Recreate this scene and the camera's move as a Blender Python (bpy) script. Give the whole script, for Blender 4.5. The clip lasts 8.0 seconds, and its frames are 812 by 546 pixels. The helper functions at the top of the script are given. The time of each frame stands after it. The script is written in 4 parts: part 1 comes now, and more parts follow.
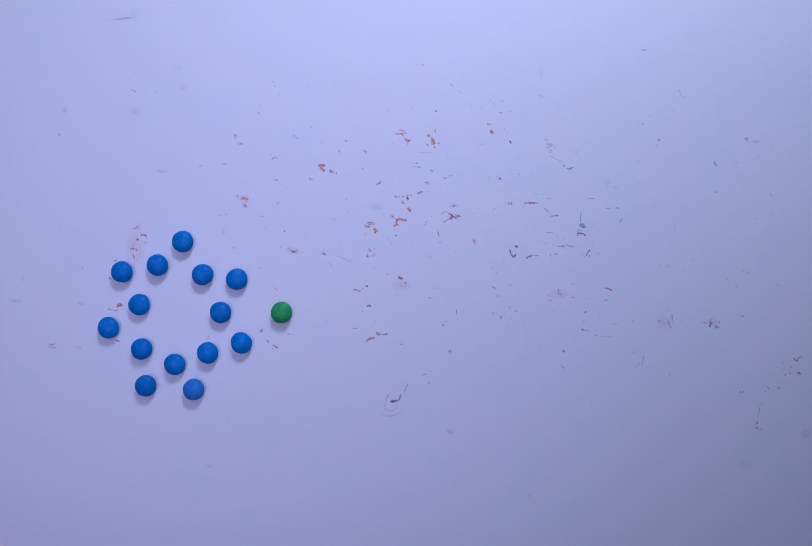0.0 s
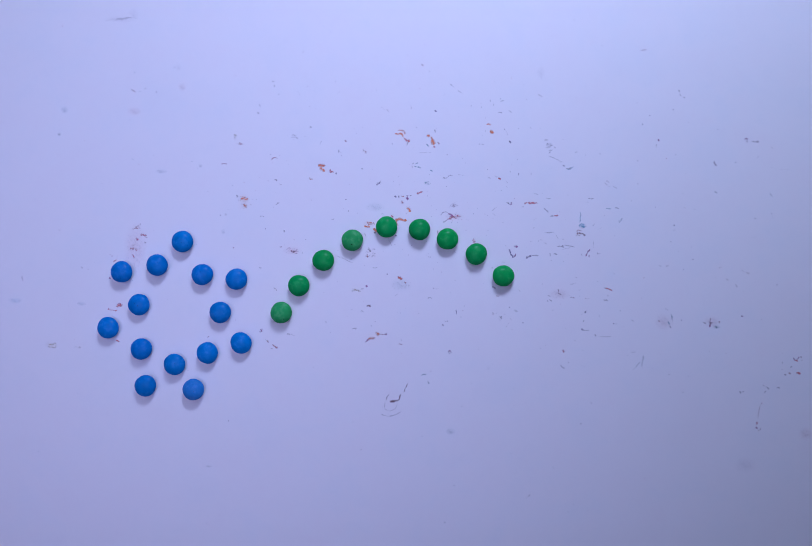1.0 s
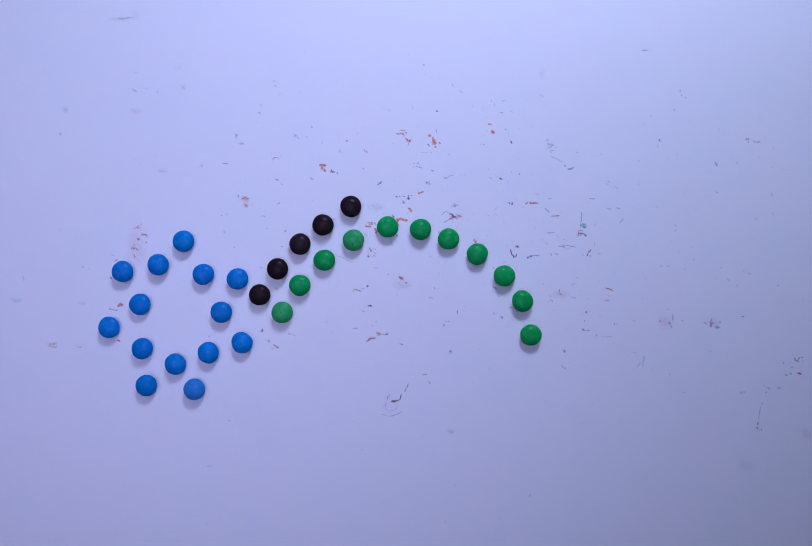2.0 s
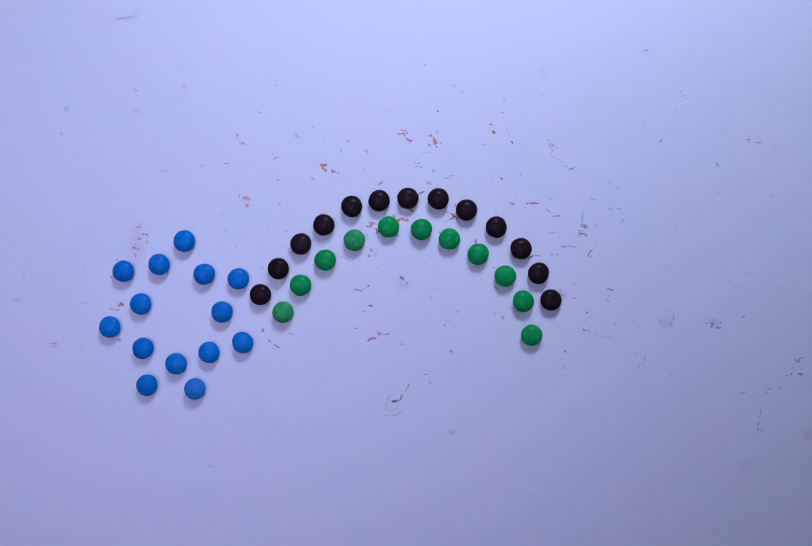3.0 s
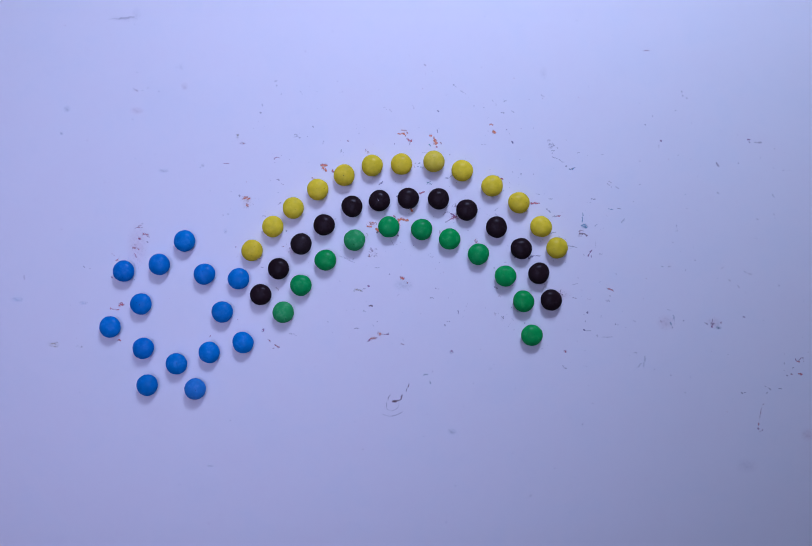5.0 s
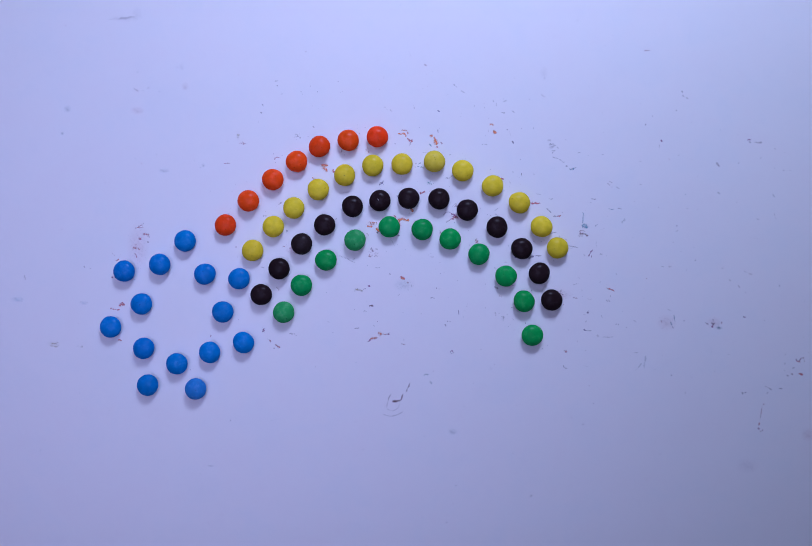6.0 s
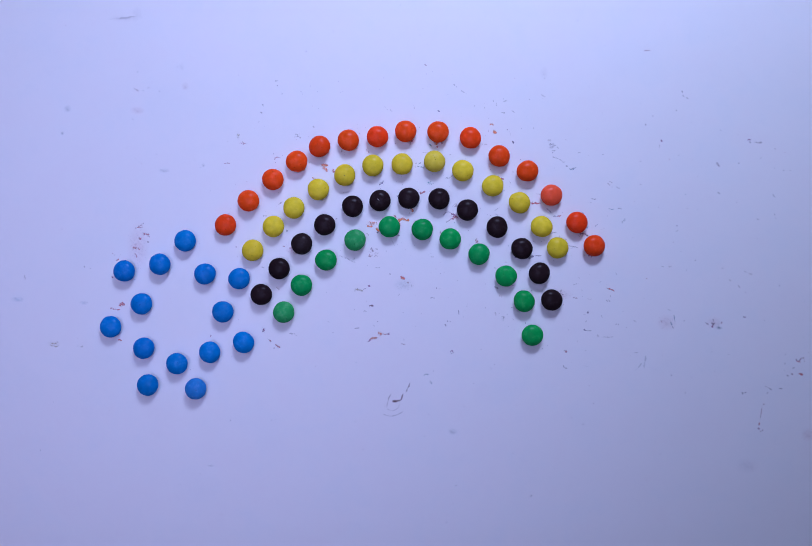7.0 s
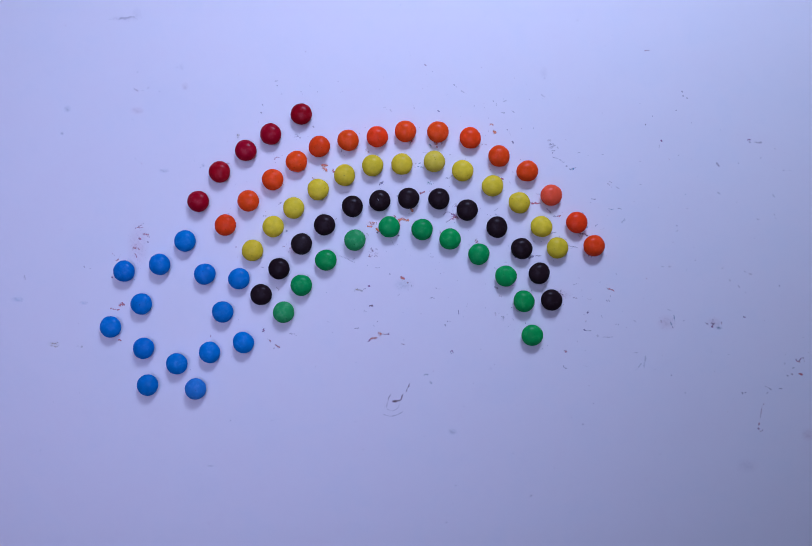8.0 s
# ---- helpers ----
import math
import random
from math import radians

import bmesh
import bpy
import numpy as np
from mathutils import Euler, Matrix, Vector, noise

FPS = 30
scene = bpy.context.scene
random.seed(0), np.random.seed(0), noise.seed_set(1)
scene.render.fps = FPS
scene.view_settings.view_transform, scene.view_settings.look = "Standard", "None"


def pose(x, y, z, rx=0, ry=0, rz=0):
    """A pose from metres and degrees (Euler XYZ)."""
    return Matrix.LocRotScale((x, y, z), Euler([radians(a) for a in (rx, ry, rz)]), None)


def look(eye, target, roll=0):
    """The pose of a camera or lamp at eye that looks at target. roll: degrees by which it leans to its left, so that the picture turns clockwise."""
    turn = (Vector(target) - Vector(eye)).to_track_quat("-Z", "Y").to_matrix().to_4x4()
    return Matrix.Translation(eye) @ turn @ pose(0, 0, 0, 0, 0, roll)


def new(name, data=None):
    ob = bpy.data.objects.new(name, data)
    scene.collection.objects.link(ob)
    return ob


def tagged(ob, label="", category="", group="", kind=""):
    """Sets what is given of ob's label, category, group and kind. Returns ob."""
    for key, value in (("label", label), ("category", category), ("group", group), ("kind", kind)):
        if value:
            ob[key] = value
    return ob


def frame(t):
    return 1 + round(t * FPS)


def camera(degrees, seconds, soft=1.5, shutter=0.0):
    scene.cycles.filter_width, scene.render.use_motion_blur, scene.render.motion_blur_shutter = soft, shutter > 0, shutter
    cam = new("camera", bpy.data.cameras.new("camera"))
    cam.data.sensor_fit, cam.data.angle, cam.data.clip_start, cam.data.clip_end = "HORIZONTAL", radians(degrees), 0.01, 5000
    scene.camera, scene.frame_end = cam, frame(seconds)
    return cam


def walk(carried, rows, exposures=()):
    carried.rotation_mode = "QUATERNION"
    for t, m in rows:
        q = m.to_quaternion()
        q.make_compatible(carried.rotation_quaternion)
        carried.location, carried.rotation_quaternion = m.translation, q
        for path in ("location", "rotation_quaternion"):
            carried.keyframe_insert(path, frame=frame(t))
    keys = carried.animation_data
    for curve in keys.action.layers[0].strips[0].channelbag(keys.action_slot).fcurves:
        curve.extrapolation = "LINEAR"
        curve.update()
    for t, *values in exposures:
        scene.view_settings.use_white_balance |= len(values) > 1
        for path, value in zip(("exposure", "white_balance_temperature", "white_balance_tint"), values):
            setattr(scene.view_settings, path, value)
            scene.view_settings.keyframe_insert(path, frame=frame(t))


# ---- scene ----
from mathutils.bvhtree import BVHTree

# ---------------------------------------------------------------- camera
EYE = 0.4966
cam = camera(55.0, 8.0, soft=0.8)
walk(cam, [
    (0, pose(0.00000, 0.00000, EYE, 0, 0, 0.000)),
    (0.5, pose(0.00007, -0.00007, EYE, 0, 0, 0.006)),
    (1, pose(0.00016, 0.00000, EYE, 0, 0, 0.000)),
    (1.5, pose(-0.00013, -0.00003, EYE, 0, 0, 0.017)),
    (3, pose(-0.00099, -0.00003, EYE, 0, 0, 0.132)),
    (3.5, pose(-0.00115, -0.00003, EYE, 0, 0, 0.138)),
    (4, pose(-0.00092, 0.00000, EYE, 0, 0, 0.115)),
    (4.5, pose(-0.00099, -0.00003, EYE, 0, 0, 0.132)),
    (6, pose(-0.00148, -0.00003, EYE, 0, 0, 0.143)),
    (7, pose(-0.00152, -0.00007, EYE, 0, 0, 0.155)),
    (8, pose(-0.00142, -0.00003, EYE, 0, 0, 0.143)),
], exposures=[(0.0, -0.29), (0.1, -0.29), (0.5, -0.17), (1.0, -0.17), (1.5, -0.15), (3.0, -0.18), (3.5, -0.08), (4.0, -0.18), (4.5, -0.20), (6.0, -0.18), (6.5, -0.18), (7.0, -0.07), (7.5, -0.18), (8.0, -0.18)])

# ---------------------------------------------------------------- light
world = bpy.data.worlds.new("dim_room")
world.use_nodes = True
world.node_tree.nodes["Background"].inputs[0].default_value = (0.55, 0.6, 1.0, 1)
world.node_tree.nodes["Background"].inputs[1].default_value = 0.05
scene.world = world


def area_lamp(name, m, width, depth, watts, colour, spread=180):
    data = bpy.data.lights.new(name, "AREA")
    data.shape, data.size, data.size_y = "RECTANGLE", width, depth
    data.energy, data.color, data.spread = watts, colour, radians(spread)
    ob = new(name, data)
    ob.matrix_world = m
    return ob


# cool key lamp beyond the far edge of the work area, and a bluer, unseen soft fill fitted over it
area_lamp("key_lamp", look((0.105, 0.697, 0.573), (0.14, 0.45, 0.0)), 0.27, 0.20, 5.60, (0.511, 0.594, 1.0), 134)
area_lamp("overhead_lamp", look((-0.212, -0.02, 0.74), (-0.212, -0.019, 0.0)), 0.62, 0.62, 0.92, (0.503, 0.506, 1.0), 71)



# ---------------------------------------------------------------- materials
def shader(name):
    m = bpy.data.materials.new(name)
    m.use_nodes = True
    return m, m.node_tree, m.node_tree.nodes["Principled BSDF"]


def noise_node(tree, scale, detail=3.0, rough=0.5, coords="Object"):
    tex = tree.nodes.new("ShaderNodeTexNoise")
    tex.inputs["Scale"].default_value = scale
    tex.inputs["Detail"].default_value = detail
    tex.inputs["Roughness"].default_value = rough
    co = tree.nodes.new("ShaderNodeTexCoord")
    tree.links.new(co.outputs[coords], tex.inputs["Vector"])
    return tex


def ramp(tree, source, stops):
    r = tree.nodes.new("ShaderNodeValToRGB")
    els = r.color_ramp.elements
    while len(els) < len(stops):
        els.new(0.5)
    for el, (pos, col) in zip(els, stops):
        el.position, el.color = pos, (*col, 1)
    tree.links.new(source, r.inputs["Fac"])
    return r


def mix(tree, fac, a, b, blend="MIX"):
    m = tree.nodes.new("ShaderNodeMix")
    m.data_type, m.blend_type = "RGBA", blend
    for sock, value in ((m.inputs[0], fac), (m.inputs[6], a), (m.inputs[7], b)):
        if hasattr(value, "is_output"):
            tree.links.new(value, sock)
        else:
            sock.default_value = value
    return m.outputs[2]


def bump(tree, bsdf, height, strength, distance):
    n = tree.nodes.new("ShaderNodeBump")
    n.inputs["Strength"].default_value = strength
    n.inputs["Distance"].default_value = distance
    tree.links.new(height, n.inputs["Height"])
    tree.links.new(n.outputs["Normal"], bsdf.inputs["Normal"])


def table_material():
    """White laminate: faint, wide clouds of wiped colour and a little dull grime."""
    m, t, p = shader("white_laminate")
    wide = noise_node(t, 5.0, 3)
    fine = noise_node(t, 60.0, 4, 0.6)
    base = ramp(t, wide.outputs["Fac"], [(0.35, (0.795, 0.80, 0.81)), (0.5, (0.81, 0.81, 0.82)), (0.65, (0.82, 0.81, 0.82))])
    cloud = noise_node(t, 24.0, 4, 0.6)
    veil = ramp(t, cloud.outputs["Fac"], [(0.36, (0.93, 0.98, 1.0)), (0.50, (1, 1, 1)), (0.66, (1.0, 0.97, 0.98))])
    grime = ramp(t, fine.outputs["Fac"], [(0.56, (0, 0, 0)), (0.80, (0.05, 0.05, 0.05))])
    col = mix(t, 0.35, base.outputs["Color"], veil.outputs["Color"], "MULTIPLY")
    col = mix(t, grime.outputs["Color"], col, (0.60, 0.55, 0.62, 1))
    blush = noise_node(t, 110.0, 3, 0.6)
    shade = ramp(t, blush.outputs["Fac"], [(0.30, (0.975, 0.99, 1.0)), (0.5, (1, 1, 1)), (0.70, (1.0, 0.985, 0.99))])
    col = mix(t, 0.5, col, shade.outputs["Color"], "MULTIPLY")
    t.links.new(col, p.inputs["Base Color"])
    rough = ramp(t, fine.outputs["Fac"], [(0.3, (0.48, 0.48, 0.48)), (0.7, (0.56, 0.56, 0.56))])
    t.links.new(rough.outputs["Color"], p.inputs["Roughness"])
    p.inputs["Specular IOR Level"].default_value = 0.3
    grain_tex = noise_node(t, 300.0, 2)
    bump(t, p, grain_tex.outputs["Fac"], 0.012, 0.0002)
    return m


def plain_material(name, colour, rough=0.7, scale=8.0):
    m, t, p = shader(name)
    n = noise_node(t, scale, 4)
    lo = tuple(c * 0.93 for c in colour)
    r = ramp(t, n.outputs["Fac"], [(0.3, lo), (0.7, colour)])
    t.links.new(r.outputs["Color"], p.inputs["Base Color"])
    p.inputs["Roughness"].default_value = rough
    bump(t, p, n.outputs["Fac"], 0.1, 0.002)
    return m


def candy_material(name, colour, pale, rough=0.23, gloss=0.12):
    """Hard sugar shell: slightly uneven dye, a dusty bloom and fine dimples."""
    m, t, p = shader(name)
    info = t.nodes.new("ShaderNodeObjectInfo")
    soft = noise_node(t, 260.0, 3, 0.55)
    speck = noise_node(t, 1500.0, 2, 0.6)
    pit = noise_node(t, 620.0, 1, 0.4)
    shift = t.nodes.new("ShaderNodeMapping")
    co = t.nodes.new("ShaderNodeTexCoord")
    t.links.new(co.outputs["Object"], shift.inputs["Vector"])
    spin = t.nodes.new("ShaderNodeVectorMath")
    spin.operation = "SCALE"
    spin.inputs[0].default_value = (1.0, 0.7, 0.4)
    t.links.new(info.outputs["Random"], spin.inputs["Scale"])
    t.links.new(spin.outputs["Vector"], shift.inputs["Location"])
    for tex in (soft, speck, pit):
        t.links.new(shift.outputs["Vector"], tex.inputs["Vector"])
    dark = tuple(c * 0.84 for c in colour)
    dye = ramp(t, soft.outputs["Fac"], [(0.30, dark), (0.62, colour)])
    light = tuple(c + (0.70 - c) * (0.20 if max(colour) > 0.1 else 0.045) for c in colour)
    bloom = ramp(t, soft.outputs["Fac"], [(0.50, (0, 0, 0)), (0.75, (1, 1, 1))])
    amount = t.nodes.new("ShaderNodeMath")
    amount.operation = "MULTIPLY"
    amount.inputs[1].default_value = 0.3 if pale else 0.10
    t.links.new(bloom.outputs["Color"], amount.inputs[0])
    col = mix(t, amount.outputs[0], dye.outputs["Color"], (*light, 1))
    pits = ramp(t, pit.outputs["Fac"], [(0.73, (0, 0, 0)), (0.79, (0.4, 0.4, 0.4))])
    col = mix(t, pits.outputs["Color"], col, (*(c * 0.3 for c in colour), 1))
    if pale:
        col = mix(t, 0.20 if colour[0] > 0.9 else 0.15, col, (*light, 1))
    tone = t.nodes.new("ShaderNodeHueSaturation")
    level = t.nodes.new("ShaderNodeMapRange")
    level.inputs["To Min"].default_value, level.inputs["To Max"].default_value = 0.90, 1.08
    t.links.new(info.outputs["Random"], level.inputs["Value"])
    t.links.new(level.outputs["Result"], tone.inputs["Value"])
    t.links.new(col, tone.inputs["Color"])
    lean = t.nodes.new("ShaderNodeMapRange")
    lean.inputs["To Min"].default_value, lean.inputs["To Max"].default_value = 0.5035, 0.4965
    apart = t.nodes.new("ShaderNodeMath")
    apart.operation = "FRACT"
    many = t.nodes.new("ShaderNodeMath")
    many.operation = "MULTIPLY"
    many.inputs[1].default_value = 7.31
    t.links.new(info.outputs["Random"], many.inputs[0])
    t.links.new(many.outputs[0], apart.inputs[0])
    t.links.new(apart.outputs[0], lean.inputs["Value"])
    t.links.new(lean.outputs["Result"], tone.inputs["Hue"])
    t.links.new(tone.outputs["Color"], p.inputs["Base Color"])
    r = ramp(t, soft.outputs["Fac"], [(0.35, (rough,) * 3), (0.7, (rough + 0.06,) * 3)])
    t.links.new(r.outputs["Color"], p.inputs["Roughness"])
    p.inputs["Specular IOR Level"].default_value = gloss
    bump(t, p, speck.outputs["Fac"], 0.16, 0.0001)
    return m


def dye_material(name, colour, cover):
    """Rubbed-in crayon and food dye: a thin, patchy film that thins out to its rim."""
    m, t, p = shader(name)
    n = noise_node(t, 2100.0, 2, 0.6)
    lump = noise_node(t, 1300.0, 2, 0.5)
    r = ramp(t, lump.outputs["Fac"], [(0.36, tuple(c * 0.70 for c in colour)), (0.56, colour)])
    t.links.new(r.outputs["Color"], p.inputs["Base Color"])
    film = t.nodes.new("ShaderNodeAttribute")
    film.attribute_name = "film"
    patchy = t.nodes.new("ShaderNodeMath")
    patchy.operation = "MULTIPLY_ADD"
    patchy.inputs[1].default_value = 3.4
    patchy.inputs[2].default_value = -1.75
    t.links.new(n.outputs["Fac"], patchy.inputs[0])
    total = t.nodes.new("ShaderNodeMath")
    total.operation = "ADD"
    t.links.new(film.outputs["Fac"], total.inputs[0])
    t.links.new(patchy.outputs[0], total.inputs[1])
    a = t.nodes.new("ShaderNodeMapRange")
    a.interpolation_type = "SMOOTHSTEP"
    a.inputs["From Min"].default_value, a.inputs["From Max"].default_value = 0.0, 1.15
    a.inputs["To Min"].default_value, a.inputs["To Max"].default_value = 0.0, cover
    t.links.new(total.outputs[0], a.inputs["Value"])
    t.links.new(a.outputs["Result"], p.inputs["Alpha"])
    p.inputs["Roughness"].default_value = 0.8
    p.inputs["Specular IOR Level"].default_value = 0.2
    return m


def tint_material(name, colour, cover=0.30):
    """A wiped stain that fades out to its rim."""
    m, t, p = shader(name)
    co = t.nodes.new("ShaderNodeTexCoord")
    grad = t.nodes.new("ShaderNodeTexGradient")
    grad.gradient_type = "SPHERICAL"
    place = t.nodes.new("ShaderNodeMapping")
    place.inputs["Location"].default_value = (-1, -1, 0)
    place.inputs["Scale"].default_value = (2, 2, 0)
    t.links.new(co.outputs["Generated"], place.inputs["Vector"])
    t.links.new(place.outputs["Vector"], grad.inputs["Vector"])
    n = noise_node(t, 500.0, 3)
    blot = ramp(t, n.outputs["Fac"], [(0.35, (0.25,) * 3), (0.65, (0.9,) * 3)])
    mult = t.nodes.new("ShaderNodeMath")
    mult.operation = "MULTIPLY"
    t.links.new(grad.outputs["Fac"], mult.inputs[0])
    t.links.new(blot.outputs["Color"], mult.inputs[1])
    soft = t.nodes.new("ShaderNodeMath")
    soft.operation = "MULTIPLY"
    soft.inputs[1].default_value = cover
    t.links.new(mult.outputs[0], soft.inputs[0])
    t.links.new(soft.outputs[0], p.inputs["Alpha"])
    p.inputs["Base Color"].default_value = (*colour, 1)
    p.inputs["Roughness"].default_value = 0.6
    return m


WHITE_TOP = table_material()
WALL = plain_material("matt_wall_paint", (0.72, 0.72, 0.72), 0.85)
# dark only to soak up bounced light: the unseen east and south walls
ABSORBING_WALL = plain_material("dark_wall_paint", (0.22, 0.21, 0.21), 0.85)
FLOOR = plain_material("grey_floor", (0.32, 0.31, 0.30), 0.5)
STEEL = plain_material("grey_steel", (0.45, 0.45, 0.46), 0.4)

SHELL = {
    "blue": (0.001, 0.195, 0.555),
    "green": (0.004, 0.355, 0.078),
    "black": (0.021, 0.0115, 0.0135),
    "yellow": (0.80, 0.62, 0.035),
    "orange": (0.92, 0.066, 0.009),
    "red": (0.36, 0.003, 0.018),
}
CANDY = {(c, pale): candy_material(("pale_" if pale else "") + c + "_sugar_shell", rgb, pale, gloss=0.05 if c == "black" else 0.075)
         for c, rgb in SHELL.items() for pale in (False, True)}

DYE = {
    "orange": (0.94, 0.30, 0.13),
    "rust": (0.68, 0.20, 0.22),
    "plum": (0.37, 0.16, 0.32),
    "charcoal": (0.24, 0.22, 0.34),
    "blue": (0.24, 0.66, 0.82),
    "pink": (0.82, 0.27, 0.35),
    "teal": (0.25, 0.62, 0.68),
    "ochre": (0.62, 0.50, 0.22),
    "umber": (0.25, 0.15, 0.17),
}
COVER = {"clear": 0.90, "soft": 0.52, "faint": 0.30}
FILM = {(c, k): dye_material(k + "_" + c + "_smear", rgb, a) for c, rgb in DYE.items() for k, a in COVER.items()}
TINT = {c: tint_material("wiped_" + c + "_stain", DYE[c], 0.12 if c in ("charcoal", "plum") else 0.36 if c == "blue" else 0.22) for c in DYE}
CRUMB = plain_material("dark_crumb", (0.14, 0.12, 0.17), 0.8, 2000.0)


# ---------------------------------------------------------------- room and table
def mesh_object(name, bm, material, parent=None, smooth=False):
    me = bpy.data.meshes.new(name)
    bm.to_mesh(me)
    bm.free()
    me.materials.append(material)
    if smooth:
        me.shade_smooth()
    ob = new(name, me)
    ob.parent = parent
    return ob


def box(bm, x0, y0, z0, x1, y1, z1):
    m = Matrix.LocRotScale(((x0 + x1) / 2, (y0 + y1) / 2, (z0 + z1) / 2), None, (x1 - x0, y1 - y0, z1 - z0))
    return bmesh.ops.create_cube(bm, size=1.0, matrix=m)["verts"]


def slab(name, x0, y0, z0, x1, y1, z1, material, parent=None, bevel=0.0):
    bm = bmesh.new()
    box(bm, x0, y0, z0, x1, y1, z1)
    if bevel:
        bmesh.ops.bevel(bm, geom=bm.edges[:], offset=bevel, segments=3, affect="EDGES")
    return mesh_object(name, bm, material, parent)


FLOOR_Z = -0.75
structure = [
    slab("floor", -1.6, -1.5, FLOOR_Z - 0.1, 1.6, 1.5, FLOOR_Z, FLOOR),
    slab("ceiling", -1.6, -1.5, 1.85, 1.6, 1.5, 1.95, WALL),
    slab("wall_north", -1.6, 1.5, FLOOR_Z, 1.6, 1.6, 1.85, WALL),
    slab("wall_south", -1.6, -1.6, FLOOR_Z, 1.6, -1.5, 1.85, ABSORBING_WALL),
    slab("wall_east", 1.6, -1.6, FLOOR_Z, 1.7, 1.6, 1.85, ABSORBING_WALL),
    slab("wall_west", -1.7, -1.6, FLOOR_Z, -1.6, 1.6, 1.85, WALL),
]
for ob in structure:
    kind = ob.name.split("_")[0]
    tagged(ob, "plain grey floor under the table" if kind == "floor" else ("added dark, bounce-absorbing " if ob.name in ("wall_east", "wall_south") else "plain white painted ") + kind, kind, kind="structure")

table = tagged(new("table"), "white laminate table with rubbed crayon and dye smears on its top", "table")
table.location = (0, 0, FLOOR_Z)
UP = -FLOOR_Z
slab("tabletop", -0.62, -0.42, UP - 0.025, 0.62, 0.42, UP, WHITE_TOP, table, 0.003)
for sx in (-1, 1):
    for sy in (-1, 1):
        slab("leg", sx * 0.57 - 0.02, sy * 0.37 - 0.02, 0, sx * 0.57 + 0.02, sy * 0.37 + 0.02, UP - 0.025, STEEL, table, 0.003)

# ---------------------------------------------------------------- smears on the tabletop
rng = random.Random(11)
MM = 0.001


def film_mesh():
    """An empty mesh whose points carry the thickness of the colour film on them."""
    bm = bmesh.new()
    bm.verts.layers.float.new("film")
    return bm


def flake(bm, x, y, size, stretch=1.0, heading=0.0):
    """A crumb of rubbed-off colour: a low, ragged polygon with a raised middle."""
    film = bm.verts.layers.float["film"]
    n = rng.randint(5, 8)
    top = bm.verts.new((x, y, rng.uniform(0.00008, 0.00016)))
    top[film] = 1.15
    ring = []
    for i in range(n):
        a = 2 * math.pi * (i + rng.uniform(-0.3, 0.3)) / n
        d = size * rng.uniform(0.75, 1.35)
        u, v = d * math.cos(a) * stretch, d * math.sin(a)
        ring.append(bm.verts.new((x + u * math.cos(heading) - v * math.sin(heading),
                                  y + u * math.sin(heading) + v * math.cos(heading), 0.00004)))
    for i in range(n):
        bm.faces.new((top, ring[i], ring[(i + 1) % n]))


def trail(bm, x0, y0, x1, y1, width, bend, cover):
    """A rubbed streak along a bowed, slightly shaky line: uneven in width, thin at its rims, broken where it skipped."""
    film = bm.verts.layers.float["film"]
    dx, dy = x1 - x0, y1 - y0
    length = max(math.hypot(dx, dy), 1e-6)
    steps = min(60, max(5, int(length / (width * 0.3))))
    shake, phase = 0.0, rng.uniform(0, 60)
    rows = []
    for i in range(steps + 1):
        s = i / steps
        shake = (shake + rng.uniform(-1, 1) * width * 0.22) * 0.88
        rough = noise.noise(Vector((s * length / width * 0.55, phase, 3.1)))
        skip = noise.noise(Vector((s * length / width * 0.30, phase, 9.7)))
        end = min(1.0, 4.0 * min(s, 1 - s) + 0.35)
        wide = width * (0.58 + 0.38 * rough) * end
        thick = min(1.0, max(0.0, 1.0 + 2.6 * (cover - 0.72 + 0.8 * skip))) if cover < 0.95 else 1.0 + 0.3 * skip
        thick *= 0.35 if i in (0, steps) else 1.0
        off = bend * length * 4 * s * (1 - s) + shake
        x, y = x0 + dx * s - dy / length * off, y0 + dy * s + dx / length * off
        head = math.atan2(dy, dx) + math.atan(bend * 4 * (1 - 2 * s))
        row = []
        for across, share in ((-1.35, 0.0), (-0.5, 0.7), (0, 1.05), (0.5, 0.7), (1.35, 0.0)):
            d = across * wide * rng.uniform(0.92, 1.08)
            v = bm.verts.new((x - d * math.sin(head), y + d * math.cos(head), 0.00004 + 0.00005 * share))
            v[film] = share * thick
            row.append(v)
        rows.append(row)
    for a, b in zip(rows, rows[1:]):
        for k in range(4):
            bm.faces.new((a[k], b[k], b[k + 1], a[k + 1]))


FAINT = {c: film_mesh() for c in DYE}


def smear(bm, x, y, colour, strength):
    ob = mesh_object("smear", bm, FILM[colour, strength], table)
    ob.location = (x, y, UP)
    return ob


def stroke(x0, y0, x1, y1, width, colour, strength, bend=0.0, cover=0.8):
    """A smear between two places on the table, in millimetres from its middle; the faintest are joined, colour by colour."""
    if strength == "faint":
        trail(FAINT[colour], x0 * MM, y0 * MM, x1 * MM, y1 * MM, width * MM, bend, cover)
        return
    bm = film_mesh()
    cx, cy = (x0 + x1) / 2 * MM, (y0 + y1) / 2 * MM
    trail(bm, x0 * MM - cx, y0 * MM - cy, x1 * MM - cx, y1 * MM - cy, width * MM, bend, cover)
    if bm.faces:
        smear(bm, cx, cy, colour, strength)


